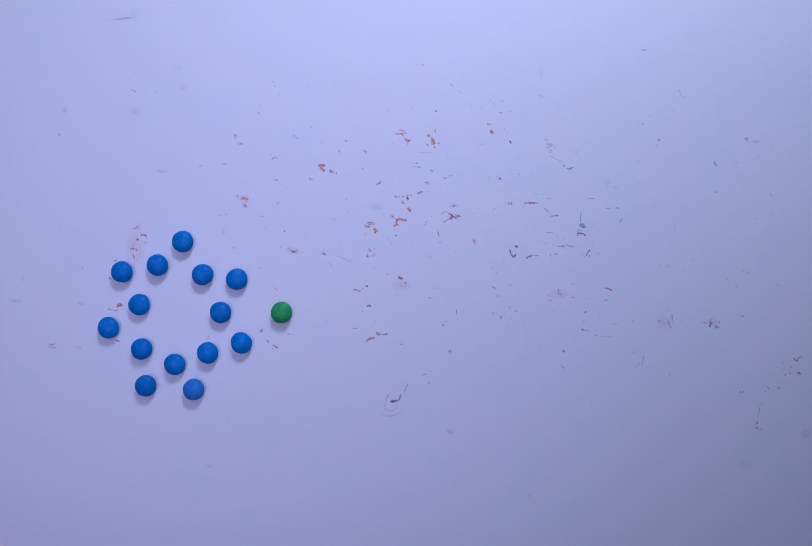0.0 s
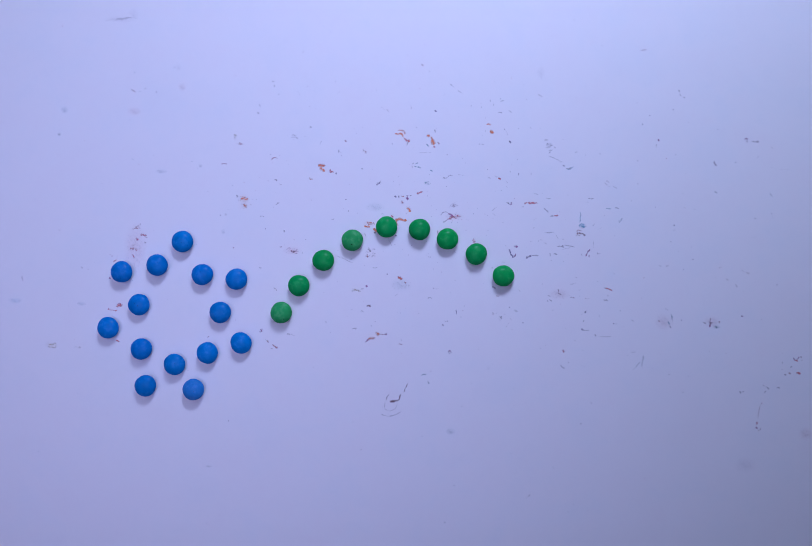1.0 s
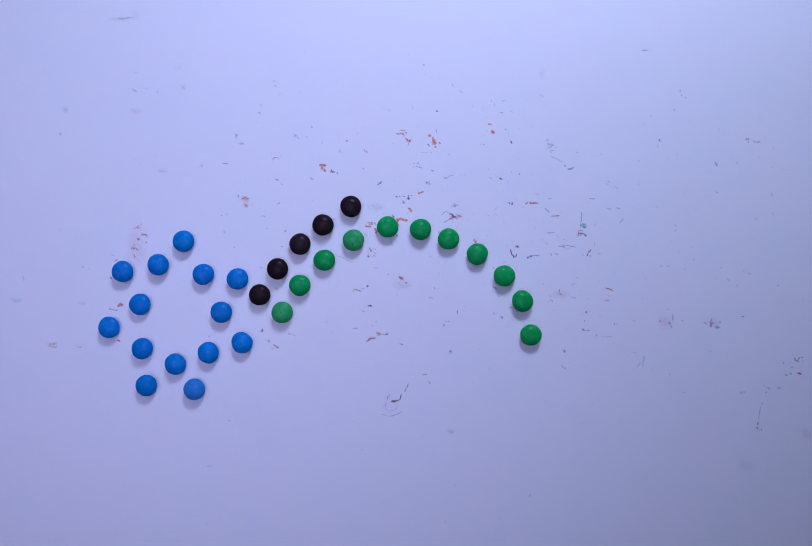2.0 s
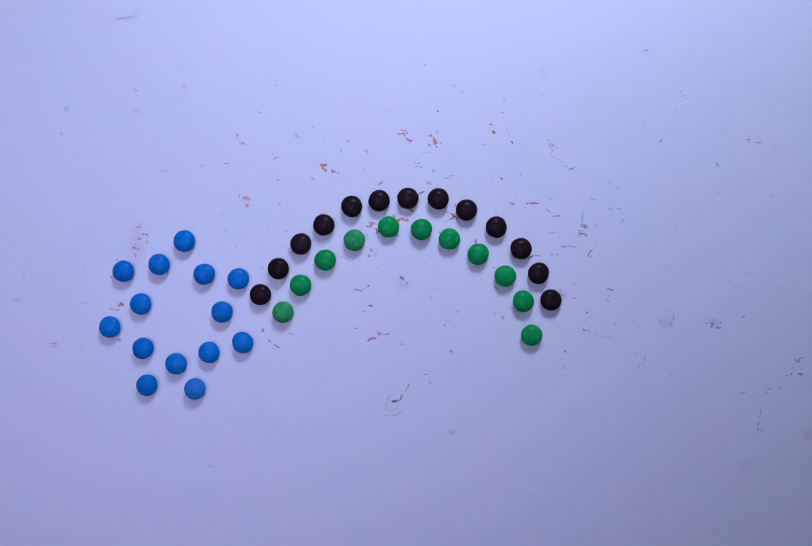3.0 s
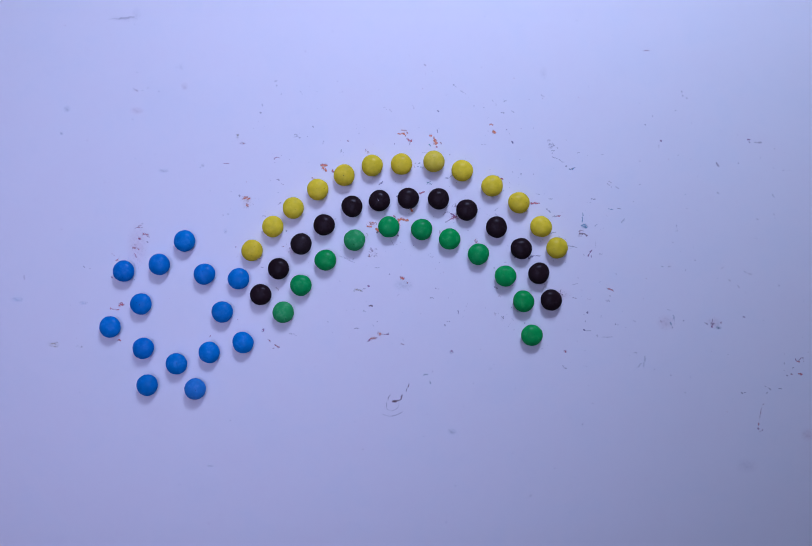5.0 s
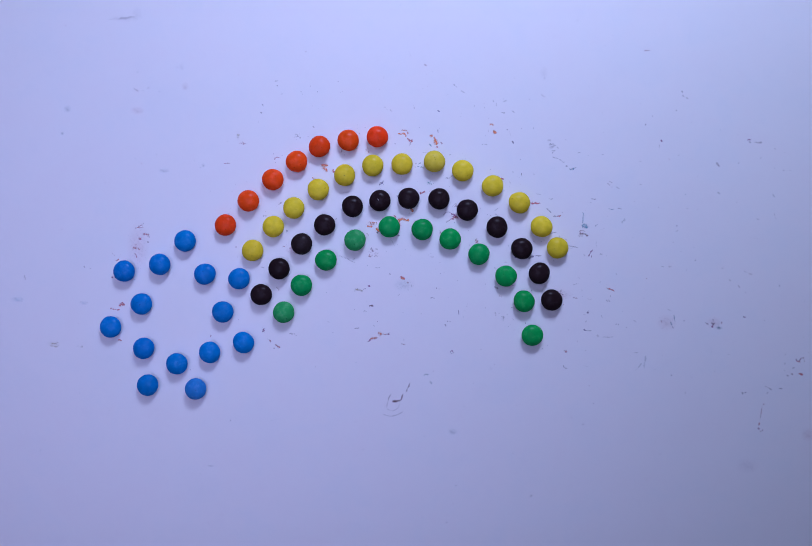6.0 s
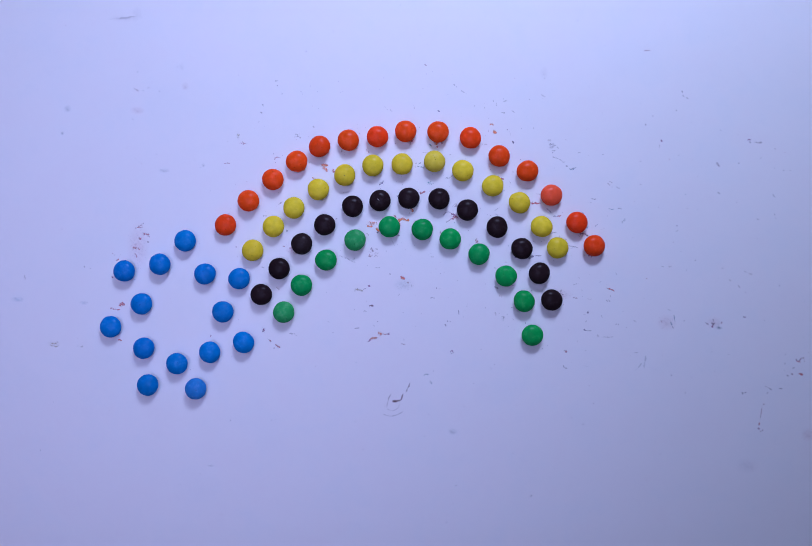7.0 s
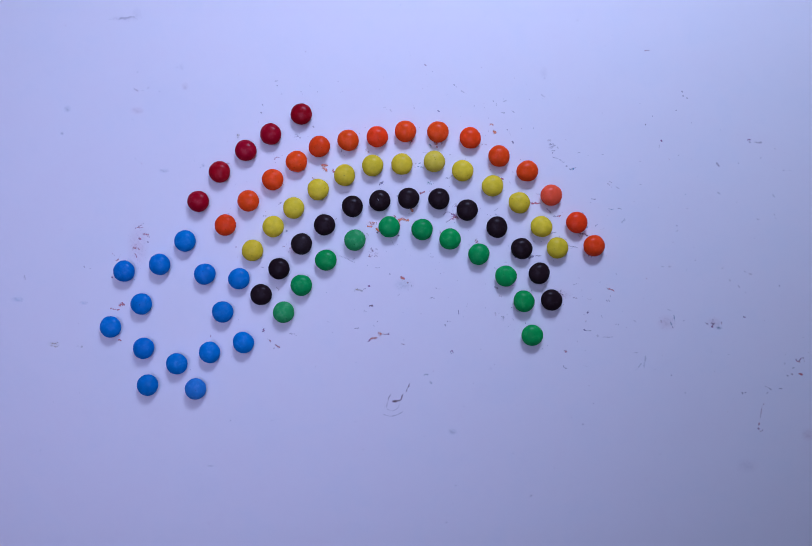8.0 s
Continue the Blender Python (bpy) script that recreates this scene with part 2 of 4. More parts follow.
def scribble(x, y, width, depth, colour, strength, curls):
    """A rubbed patch: a few short curls and loose flakes inside an ellipse, in millimetres."""
    bm = film_mesh()
    for _ in range(curls):
        a, d = rng.uniform(0, 6.283), math.sqrt(rng.random()) * 0.42
        px, py = math.cos(a) * d * width * MM, math.sin(a) * d * depth * MM
        h = rng.uniform(-0.7, 0.7) + (math.pi / 2 if depth > width * 1.3 else 0)
        reach = rng.uniform(0.28, 0.6) * max(width, depth) * MM
        wide = rng.uniform(0.4, 0.95) * MM
        trail(bm, px - reach / 2 * math.cos(h), py - reach / 2 * math.sin(h) * 0.7,
              px + reach / 2 * math.cos(h), py + reach / 2 * math.sin(h) * 0.7, wide, rng.uniform(-0.4, 0.4), 0.78)
    for _ in range(curls * 2):
        flake(bm, rng.gauss(0, 0.3) * width * MM, rng.gauss(0, 0.3) * depth * MM, rng.uniform(0.12, 0.3) * MM)
    smear(bm, x * MM, y * MM, colour, strength)
    if strength != "faint":
        tint(x, y, width * 1.5, depth * 1.6, colour)


def tint(x, y, width, depth, colour):
    bm = bmesh.new()
    rim = [bm.verts.new((math.cos(a) * width / 2 * MM, math.sin(a) * depth / 2 * MM, 0))
           for a in (2 * math.pi * i / 28 for i in range(28))]
    bm.faces.new(rim)
    ob = mesh_object("wiped_stain", bm, TINT[colour], table)
    ob.location = (x * MM, y * MM, UP + 0.00003)


stroke(-61.3, 93.0, -60.0, 92.6, 1.14, "charcoal", "soft", 0, 0.85)
stroke(-54.7, 81.8, -53.4, 84.1, 0.57, "charcoal", "faint", 0, 0.75)
stroke(-43.2, 76.5, -42.2, 78.8, 0.76, "charcoal", "soft", 0, 0.85)
stroke(-38.6, 83.4, -38.2, 84.7, 1.14, "rust", "soft", 0, 0.85)
stroke(-27.4, 79.1, -24.7, 76.2, 1.52, "rust", "soft", 0, 0.85)
stroke(-56.0, 68.9, -51.1, 67.6, 1.33, "orange", "clear", 0, 1)
stroke(-54.7, 67.9, -51.1, 65.0, 1.9, "orange", "clear", 0, 1)
stroke(-55.4, 68.9, -51.4, 68.2, 0.76, "rust", "clear", 0, 1)
stroke(-48.1, 66.3, -47.5, 63.6, 1.14, "rust", "clear", 0, 1)
stroke(-47.8, 64.0, -45.8, 64.0, 1.14, "rust", "clear", 0, 1)
stroke(-44.8, 63.3, -43.9, 63.3, 1.14, "charcoal", "clear", 0, 1)
stroke(-61.3, 61.0, -60.7, 59.0, 0.95, "orange", "soft", 0, 0.85)
stroke(-60.0, 60.3, -59.7, 59.3, 0.76, "orange", "soft", 0, 0.85)
stroke(-18.8, 56.0, -15.8, 58.7, 0.95, "charcoal", "clear", 0, 1)
stroke(-27.7, 66.9, -27.7, 65.9, 0.95, "plum", "soft", 0, 0.85)
stroke(-6.9, 88.7, -4.3, 88.7, 0.76, "orange", "clear", 0, 1)
stroke(-4.9, 90.7, -0.7, 90.0, 0.76, "orange", "soft", 0.1, 0.85)
stroke(-4.6, 89.0, -2.0, 88.4, 0.95, "orange", "clear", 0, 1)
stroke(-2.6, 88.7, -1.6, 86.7, 0.76, "orange", "clear", 0, 1)
stroke(-0.7, 86.1, 0.7, 83.7, 1.14, "rust", "clear", 0, 1)
stroke(1.3, 84.7, 2.3, 83.4, 1.52, "rust", "clear", 0, 1)
stroke(1.3, 83.4, 0.7, 80.8, 0.57, "plum", "soft", 0, 0.85)
stroke(-0.3, 90.0, -1.0, 88.0, 0.76, "orange", "soft", 0, 0.85)
stroke(13.2, 87.4, 15.5, 87.4, 1.52, "orange", "clear", 0, 1)
stroke(15.8, 86.7, 17.1, 84.1, 1.52, "orange", "clear", 0, 1)
stroke(17.1, 85.4, 17.8, 81.4, 2.27, "orange", "clear", 0, 1)
stroke(17.8, 80.8, 18.5, 79.8, 1.14, "rust", "clear", 0, 1)
stroke(18.5, 89.0, 18.8, 91.7, 0.57, "plum", "soft", 0, 0.85)
stroke(20.1, 83.4, 21.4, 81.8, 0.95, "rust", "soft", 0, 0.85)
stroke(13.2, 82.4, 14.5, 80.4, 0.76, "teal", "soft", 0, 0.85)
stroke(51.4, 94.3, 54.4, 94.3, 0.95, "orange", "clear", 0.15, 1)
stroke(53.4, 90.0, 56.0, 90.0, 1.33, "orange", "clear", 0, 1)
stroke(54.1, 91.3, 54.7, 88.7, 0.76, "orange", "clear", 0, 1)
stroke(64.0, 90.3, 65.0, 87.7, 0.38, "charcoal", "faint", 0, 0.75)
stroke(65.9, 82.8, 66.9, 83.7, 1.14, "charcoal", "clear", 0, 1)
stroke(46.5, 82.1, 49.8, 82.4, 0.76, "charcoal", "soft", 0, 0.85)
stroke(56.7, 62.0, 60.7, 59.7, 0.61, "rust", "soft", 0, 0.85)
stroke(58.7, 60.3, 60.7, 59.7, 1.14, "rust", "clear", 0, 1)
stroke(4.0, 69.2, 5.3, 69.9, 0.76, "charcoal", "soft", 0, 0.85)
stroke(5.9, 69.2, 7.9, 70.6, 0.76, "teal", "soft", 0, 0.85)
stroke(5.3, 68.2, 9.6, 67.3, 0.57, "teal", "soft", -0.1, 0.85)
stroke(15.5, 65.6, 16.8, 64.3, 0.76, "teal", "soft", 0, 0.85)
stroke(23.4, 60.3, 25.4, 60.7, 0.95, "charcoal", "soft", 0, 0.85)
stroke(25.7, 60.0, 30.3, 62.0, 0.53, "charcoal", "soft", 0.2, 0.85)
stroke(33.3, 62.6, 37.6, 62.0, 0.53, "charcoal", "faint", 0, 0.75)
scribble(13.5, 57.4, 3.3, 2.3, "teal", "soft", 4)
stroke(8.6, 76.5, 13.5, 76.8, 0.57, "pink", "faint", 0, 0.75)
scribble(91.0, 81.1, 4.6, 3.6, "charcoal", "faint", 7)
stroke(90.0, 82.8, 91.7, 81.8, 0.57, "charcoal", "soft", 0, 0.85)
stroke(91.0, 78.1, 93.6, 78.1, 0.57, "charcoal", "soft", 0, 0.85)
stroke(94.6, 79.8, 95.3, 80.1, 0.95, "charcoal", "soft", 0, 0.85)
stroke(91.0, 74.2, 95.3, 72.9, 0.45, "charcoal", "soft", 0, 0.85)
stroke(95.6, 72.5, 99.6, 70.9, 0.68, "charcoal", "soft", -0.1, 0.85)
stroke(100.2, 68.2, 101.2, 67.9, 0.95, "charcoal", "soft", 0, 0.85)
stroke(102.2, 66.6, 106.8, 67.9, 0.76, "blue", "soft", -0.15, 0.85)
stroke(102.2, 66.6, 105.5, 67.3, 0.57, "charcoal", "soft", -0.1, 0.85)
stroke(107.5, 76.8, 109.5, 77.1, 0.57, "charcoal", "faint", 0, 0.75)
stroke(71.5, 63.0, 72.2, 63.0, 1.14, "charcoal", "soft", 0, 0.85)
stroke(79.5, 63.0, 80.4, 63.0, 0.95, "charcoal", "faint", 0, 0.75)
stroke(126.6, 57.7, 128.6, 56.0, 0.76, "pink", "faint", 0, 0.75)
stroke(-7.6, 48.8, -5.9, 48.1, 0.95, "charcoal", "clear", 0, 1)
stroke(-4.9, 48.5, -4.0, 48.5, 0.95, "charcoal", "clear", 0, 1)
stroke(-3.0, 48.8, -1.0, 48.8, 0.76, "rust", "soft", 0, 0.85)
stroke(0.0, 47.1, 2.0, 47.8, 1.52, "plum", "clear", 0, 1)
stroke(1.3, 49.5, 4.0, 49.5, 0.57, "plum", "soft", 0, 0.85)
stroke(0.7, 49.8, 1.0, 46.2, 0.76, "plum", "clear", 0, 1)
scribble(-2.3, 44.8, 2.6, 1.6, "pink", "soft", 3)
stroke(6.9, 50.8, 10.6, 52.4, 0.95, "rust", "clear", -0.1, 1)
stroke(1.6, 41.9, 2.3, 38.6, 1.71, "orange", "clear", 0, 1)
stroke(1.0, 38.2, 0.0, 37.6, 0.57, "pink", "soft", 0, 0.85)
scribble(-8.9, 36.3, 2.3, 2.3, "rust", "clear", 4)
stroke(-6.9, 34.0, 0.0, 33.6, 1.52, "orange", "clear", 0, 1)
stroke(-6.3, 34.0, -6.9, 30.0, 1.71, "orange", "clear", 0, 1)
stroke(-0.3, 34.6, 0.0, 32.6, 1.14, "orange", "clear", 0, 1)
stroke(-8.2, 30.0, -6.6, 29.7, 1.14, "orange", "clear", 0, 1)
scribble(-23.7, 31.0, 5.3, 3.0, "orange", "soft", 4)
stroke(-26.4, 30.0, -22.7, 29.3, 0.95, "orange", "clear", 0, 1)
stroke(-25.1, 32.6, -21.1, 32.0, 0.76, "orange", "soft", 0, 0.85)
stroke(-20.4, 32.6, -19.8, 30.7, 0.57, "rust", "soft", -0.2, 0.85)
stroke(-20.8, 28.4, -18.5, 26.0, 1.52, "orange", "clear", 0, 1)
stroke(-20.4, 25.7, -19.1, 25.4, 1.14, "umber", "clear", 0, 1)
stroke(-23.7, 16.2, -22.7, 13.5, 1.14, "plum", "soft", 0, 0.85)
scribble(-22.4, 13.5, 6.6, 5.9, "rust", "faint", 4)
stroke(-21.1, 14.8, -19.5, 15.2, 0.76, "plum", "soft", 0, 0.85)
stroke(-21.8, 10.2, -18.8, 10.9, 1.14, "rust", "soft", 0.1, 0.85)
stroke(-25.1, 12.2, -24.1, 9.9, 0.95, "rust", "soft", 0, 0.85)
stroke(-6.9, 23.7, -5.6, 23.7, 0.95, "charcoal", "clear", 0, 1)
stroke(-11.9, 23.7, -8.9, 17.1, 0.38, "charcoal", "faint", 0, 0.75)
stroke(-47.5, 34.3, -45.5, 34.6, 0.53, "charcoal", "soft", 0, 0.85)
stroke(-36.9, 38.9, -36.3, 39.9, 0.53, "charcoal", "soft", 0, 0.85)
tint(-19.5, 41.9, 13.2, 6.6, "teal")
stroke(20.1, 27.4, 21.4, 23.1, 0.76, "rust", "soft", 0, 0.85)
stroke(29.0, 41.9, 33.0, 43.2, 0.53, "plum", "soft", 0.2, 0.85)
scribble(31.7, 42.9, 2.6, 1.6, "plum", "soft", 3)
stroke(28.4, 39.2, 31.7, 44.8, 0.38, "plum", "faint", 0.3, 0.75)
stroke(22.1, 36.6, 27.0, 38.6, 0.53, "plum", "soft", 0.2, 0.85)
stroke(27.0, 38.2, 30.0, 36.3, 0.95, "plum", "clear", -0.1, 1)
stroke(23.7, 32.0, 26.4, 33.6, 0.76, "plum", "soft", 0, 0.85)
stroke(25.7, 33.6, 34.3, 36.9, 0.95, "pink", "soft", 0.05, 0.85)
scribble(31.0, 35.9, 8.6, 3.3, "pink", "soft", 6)
scribble(43.5, 20.1, 2.0, 4.0, "pink", "soft", 5)
stroke(42.9, 19.8, 43.9, 19.8, 0.95, "rust", "soft", 0, 0.85)
scribble(66.9, 43.9, 2.0, 1.3, "plum", "clear", 3)
stroke(64.6, 44.8, 65.9, 44.5, 0.57, "plum", "soft", 0, 0.85)
stroke(75.8, 43.5, 77.5, 44.8, 0.76, "rust", "clear", 0.2, 1)
stroke(77.5, 44.8, 84.1, 44.2, 1.06, "rust", "clear", 0, 1)
stroke(65.9, 15.2, 66.6, 12.2, 0.95, "charcoal", "clear", 0, 1)
stroke(66.6, 12.2, 68.6, 9.9, 1.14, "charcoal", "clear", -0.1, 1)
stroke(68.6, 9.9, 70.2, 12.2, 0.76, "plum", "clear", -0.1, 1)
stroke(68.9, 16.8, 71.2, 17.8, 1.14, "plum", "clear", 0, 1)
stroke(63.3, 17.8, 65.6, 14.8, 0.38, "charcoal", "faint", 0, 0.75)
stroke(76.5, 10.2, 77.8, 9.6, 1.14, "charcoal", "clear", 0, 1)
stroke(77.8, 9.9, 80.1, 11.2, 1.52, "charcoal", "clear", 0, 1)
stroke(80.1, 10.9, 84.7, 10.9, 0.76, "charcoal", "soft", 0, 0.85)
stroke(87.7, 41.2, 91.0, 38.6, 0.61, "charcoal", "soft", 0, 0.85)
stroke(81.1, 33.6, 83.1, 34.3, 0.53, "charcoal", "faint", 0, 0.75)
stroke(54.7, 39.6, 58.0, 41.9, 0.53, "charcoal", "faint", 0, 0.75)
stroke(92.0, 35.9, 94.3, 36.3, 0.95, "charcoal", "soft", 0, 0.85)
stroke(94.3, 36.3, 97.3, 36.6, 0.76, "rust", "clear", 0, 1)
stroke(113.4, 45.8, 116.7, 44.8, 0.53, "charcoal", "faint", 0, 0.75)
stroke(116.1, 47.5, 119.7, 47.5, 0.61, "charcoal", "soft", 0, 0.85)
stroke(111.1, 38.6, 111.1, 32.0, 0.76, "blue", "soft", 0, 0.85)
stroke(110.8, 31.3, 110.8, 28.7, 1.14, "blue", "soft", 0, 0.85)
scribble(112.8, 30.0, 3.3, 2.6, "blue", "soft", 6)
tint(112.8, 30.0, 5.3, 4.3, "blue")
tint(112.8, 30.0, 4.3, 3.6, "blue")
stroke(108.1, 23.7, 110.1, 25.7, 0.95, "rust", "soft", 0, 0.85)
stroke(108.8, 25.1, 112.1, 25.4, 1.14, "umber", "clear", 0, 1)
stroke(112.1, 25.4, 114.4, 23.7, 0.95, "umber", "clear", 0, 1)
stroke(108.5, 26.4, 112.4, 26.7, 0.57, "rust", "soft", 0.2, 0.85)
stroke(108.5, 23.4, 111.4, 24.4, 0.76, "ochre", "soft", 0, 0.85)
stroke(119.0, 29.7, 121.3, 32.0, 0.61, "blue", "soft", 0, 0.85)
stroke(122.3, 27.7, 125.0, 29.0, 0.45, "blue", "faint", 0, 0.75)
stroke(127.3, 41.2, 130.6, 40.9, 0.53, "blue", "soft", 0, 0.85)
stroke(133.2, 41.5, 135.8, 40.9, 0.61, "charcoal", "soft", 0, 0.85)
stroke(135.8, 32.0, 137.8, 35.3, 1.14, "blue", "faint", 0, 0.75)
stroke(88.4, 25.7, 94.3, 25.7, 0.61, "charcoal", "soft", 0, 0.85)
stroke(94.3, 25.7, 96.9, 21.4, 0.45, "charcoal", "faint", 0.1, 0.75)
stroke(96.3, 16.8, 100.9, 16.8, 0.76, "charcoal", "soft", 0, 0.85)
stroke(99.6, 17.8, 100.2, 15.8, 0.76, "charcoal", "soft", 0, 0.85)
stroke(100.9, 17.8, 108.1, 16.5, 0.53, "charcoal", "soft", 0, 0.85)
stroke(99.2, 14.8, 105.8, 16.5, 0.45, "charcoal", "faint", 0, 0.75)
stroke(115.1, 11.9, 117.4, 15.2, 0.68, "plum", "clear", 0, 1)
stroke(114.4, 11.5, 115.4, 11.2, 1.33, "plum", "clear", 0, 1)
stroke(116.4, 10.6, 117.0, 10.6, 1.06, "plum", "clear", 0, 1)
stroke(91.7, 12.9, 91.7, 10.6, 0.53, "charcoal", "soft", 0, 0.85)
stroke(94.0, 12.2, 96.6, 11.9, 0.68, "charcoal", "soft", 0, 0.85)
stroke(119.7, 21.4, 119.4, 16.2, 0.45, "teal", "faint", 0, 0.75)
stroke(-77.5, 27.4, -77.5, 25.7, 0.76, "charcoal", "soft", 0, 0.85)
scribble(-72.2, 14.2, 9.9, 4.6, "pink", "faint", 5)
tint(-72.2, 14.2, 13.2, 5.3, "pink")
stroke(-73.2, 13.8, -69.9, 13.8, 0.95, "plum", "soft", 0, 0.85)
stroke(-80.4, 16.5, -78.8, 16.8, 0.57, "pink", "soft", 0, 0.85)
stroke(-66.3, 12.5, -65.3, 12.5, 0.76, "plum", "soft", 0, 0.85)
stroke(-55.7, 12.9, -47.5, 12.5, 0.45, "plum", "faint", 0, 0.75)
stroke(-53.4, 12.5, -50.8, 11.5, 0.95, "plum", "clear", 0, 1)
stroke(-44.2, 10.9, -36.9, 8.2, 0.61, "charcoal", "faint", 0, 0.85)
stroke(-38.2, 8.6, -33.6, 6.6, 0.61, "charcoal", "faint", 0, 0.85)
stroke(-48.5, 6.3, -47.1, 4.6, 0.76, "charcoal", "soft", 0, 0.85)
stroke(-48.5, 4.0, -47.1, 5.3, 0.45, "charcoal", "soft", 0, 0.85)
stroke(-34.6, -11.9, -28.7, -11.2, 1.33, "ochre", "soft", 0.2, 0.85)
stroke(-28.7, -10.9, -26.7, -9.6, 0.57, "plum", "soft", 0, 0.85)
stroke(-25.4, -9.2, -24.7, -7.6, 0.95, "plum", "clear", 0, 1)
stroke(-93.6, 3.3, -91.7, 3.3, 0.76, "plum", "faint", 0, 0.75)
stroke(-174.1, 28.0, -168.8, 28.7, 0.61, "pink", "soft", 0, 0.85)
stroke(-172.1, 28.7, -168.8, 31.0, 0.76, "pink", "soft", 0, 0.85)
stroke(-169.1, 31.3, -168.5, 31.3, 0.76, "plum", "soft", 0, 0.85)
scribble(-171.1, 21.4, 2.3, 1.6, "pink", "clear", 4)
stroke(-171.4, 21.1, -170.5, 21.1, 1.06, "plum", "clear", 0, 1)
stroke(-169.5, 24.7, -164.8, 23.4, 1.14, "pink", "soft", 0, 0.85)
stroke(-166.2, 23.4, -164.5, 22.1, 0.76, "rust", "soft", 0, 0.85)
stroke(-166.5, 19.1, -165.5, 19.8, 0.76, "plum", "soft", 0, 0.85)
stroke(-175.7, 15.8, -172.8, 15.2, 1.52, "rust", "soft", 0, 0.85)
stroke(-174.4, 17.1, -172.8, 18.1, 0.76, "pink", "soft", 0, 0.85)
stroke(-174.1, 12.2, -173.1, 9.2, 0.76, "pink", "soft", 0, 0.85)
stroke(-172.1, 15.5, -171.1, 14.2, 0.76, "pink", "soft", 0, 0.85)
stroke(-186.3, 7.3, -184.0, 8.2, 0.76, "rust", "clear", 0, 1)
stroke(-184.6, 8.6, -183.0, 11.2, 0.57, "pink", "soft", 0, 0.85)
stroke(-187.3, 10.6, -186.6, 10.6, 0.76, "pink", "soft", 0, 0.85)
stroke(-188.9, -3.6, -187.9, -3.3, 1.14, "plum", "clear", 0, 1)
stroke(-206.7, 4.0, -205.7, 3.0, 0.53, "charcoal", "soft", 0, 0.85)
stroke(-203.1, 2.3, -201.8, 2.6, 0.53, "charcoal", "soft", 0, 0.85)
tint(-172.1, 16.2, 15.2, 33.0, "pink")
stroke(-5.3, -2.3, -2.3, -4.3, 1.33, "rust", "clear", 0, 1)
stroke(-4.6, -3.0, -2.3, -4.0, 1.14, "orange", "clear", 0, 1)
stroke(-1.0, -5.9, 0.3, -5.9, 1.14, "rust", "soft", 0, 0.85)
stroke(1.3, -7.9, 2.3, -8.2, 0.95, "rust", "soft", 0, 0.85)
stroke(-11.9, -0.7, -11.2, -0.7, 0.76, "plum", "soft", 0, 0.85)
tint(-3.0, -7.6, 14.5, 9.2, "teal")
stroke(-25.1, -21.1, -22.1, -20.8, 1.14, "umber", "clear", 0, 1)
stroke(13.8, -16.5, 15.2, -15.5, 0.57, "charcoal", "soft", 0, 0.85)
stroke(15.2, -15.5, 16.8, -16.2, 0.57, "charcoal", "soft", 0, 0.85)
stroke(36.9, -21.8, 37.6, -20.4, 0.76, "charcoal", "faint", 0, 0.75)
stroke(32.0, -26.4, 32.3, -23.4, 0.57, "charcoal", "clear", 0, 1)
stroke(23.4, -34.0, 23.7, -32.6, 0.76, "plum", "soft", 0, 0.85)
stroke(-26.0, -43.9, -23.4, -41.9, 0.76, "plum", "clear", 0, 1)
stroke(-24.4, -42.2, -19.1, -41.2, 1.71, "orange", "soft", 0, 0.85)
stroke(-23.7, -41.9, -19.8, -41.2, 0.95, "rust", "soft", 0, 0.85)
stroke(-19.5, -38.2, -16.5, -38.2, 1.71, "orange", "soft", 0, 0.85)
stroke(-16.5, -38.9, -13.8, -39.2, 0.53, "rust", "soft", 0, 0.85)
stroke(-13.8, -39.6, -11.9, -38.6, 0.76, "plum", "clear", 0, 1)
stroke(-12.9, -38.9, -11.5, -37.6, 0.45, "plum", "soft", 0, 0.85)
stroke(-3.3, -42.5, -2.3, -42.5, 0.99, "charcoal", "soft", 0, 0.85)
stroke(-4.6, -45.2, -2.0, -45.5, 0.68, "rust", "soft", 0, 0.85)
stroke(27.4, -49.1, 28.4, -50.1, 0.95, "plum", "clear", 0, 1)
stroke(28.4, -50.4, 29.3, -50.8, 0.57, "plum", "soft", 0, 0.85)
stroke(9.9, -65.6, 11.2, -64.0, 0.61, "teal", "soft", 0, 0.85)
stroke(11.2, -64.3, 12.9, -65.0, 0.76, "teal", "soft", 0, 0.85)
stroke(13.5, -68.9, 15.5, -69.6, 1.52, "teal", "faint", 0, 0.75)
stroke(14.8, -69.6, 14.5, -70.9, 0.57, "teal", "soft", 0, 0.85)
stroke(1.3, -70.2, -0.7, -73.9, 0.64, "umber", "clear", 0, 0.85)
stroke(-0.7, -73.9, -1.3, -75.5, 0.64, "umber", "clear", 0, 0.85)
stroke(-3.3, -77.1, -5.3, -81.1, 0.99, "umber", "clear", 0.1, 0.85)
stroke(-10.2, -81.4, -4.9, -81.4, 1.14, "umber", "clear", 0, 1)
stroke(-9.9, -82.1, -6.6, -82.1, 1.33, "umber", "clear", 0, 1)
stroke(-5.3, -81.4, -5.9, -83.7, 0.57, "umber", "faint", 0, 0.75)
stroke(-10.9, -77.5, -12.5, -81.4, 0.61, "umber", "clear", -0.1, 0.85)
stroke(-3.0, -88.0, -15.8, -90.0, 0.61, "charcoal", "soft", 0.16, 0.85)
stroke(-12.9, -82.1, -13.8, -85.7, 0.49, "charcoal", "soft", 0, 0.8)
stroke(-13.8, -85.7, -10.6, -88.0, 0.49, "charcoal", "faint", -0.1, 0.85)
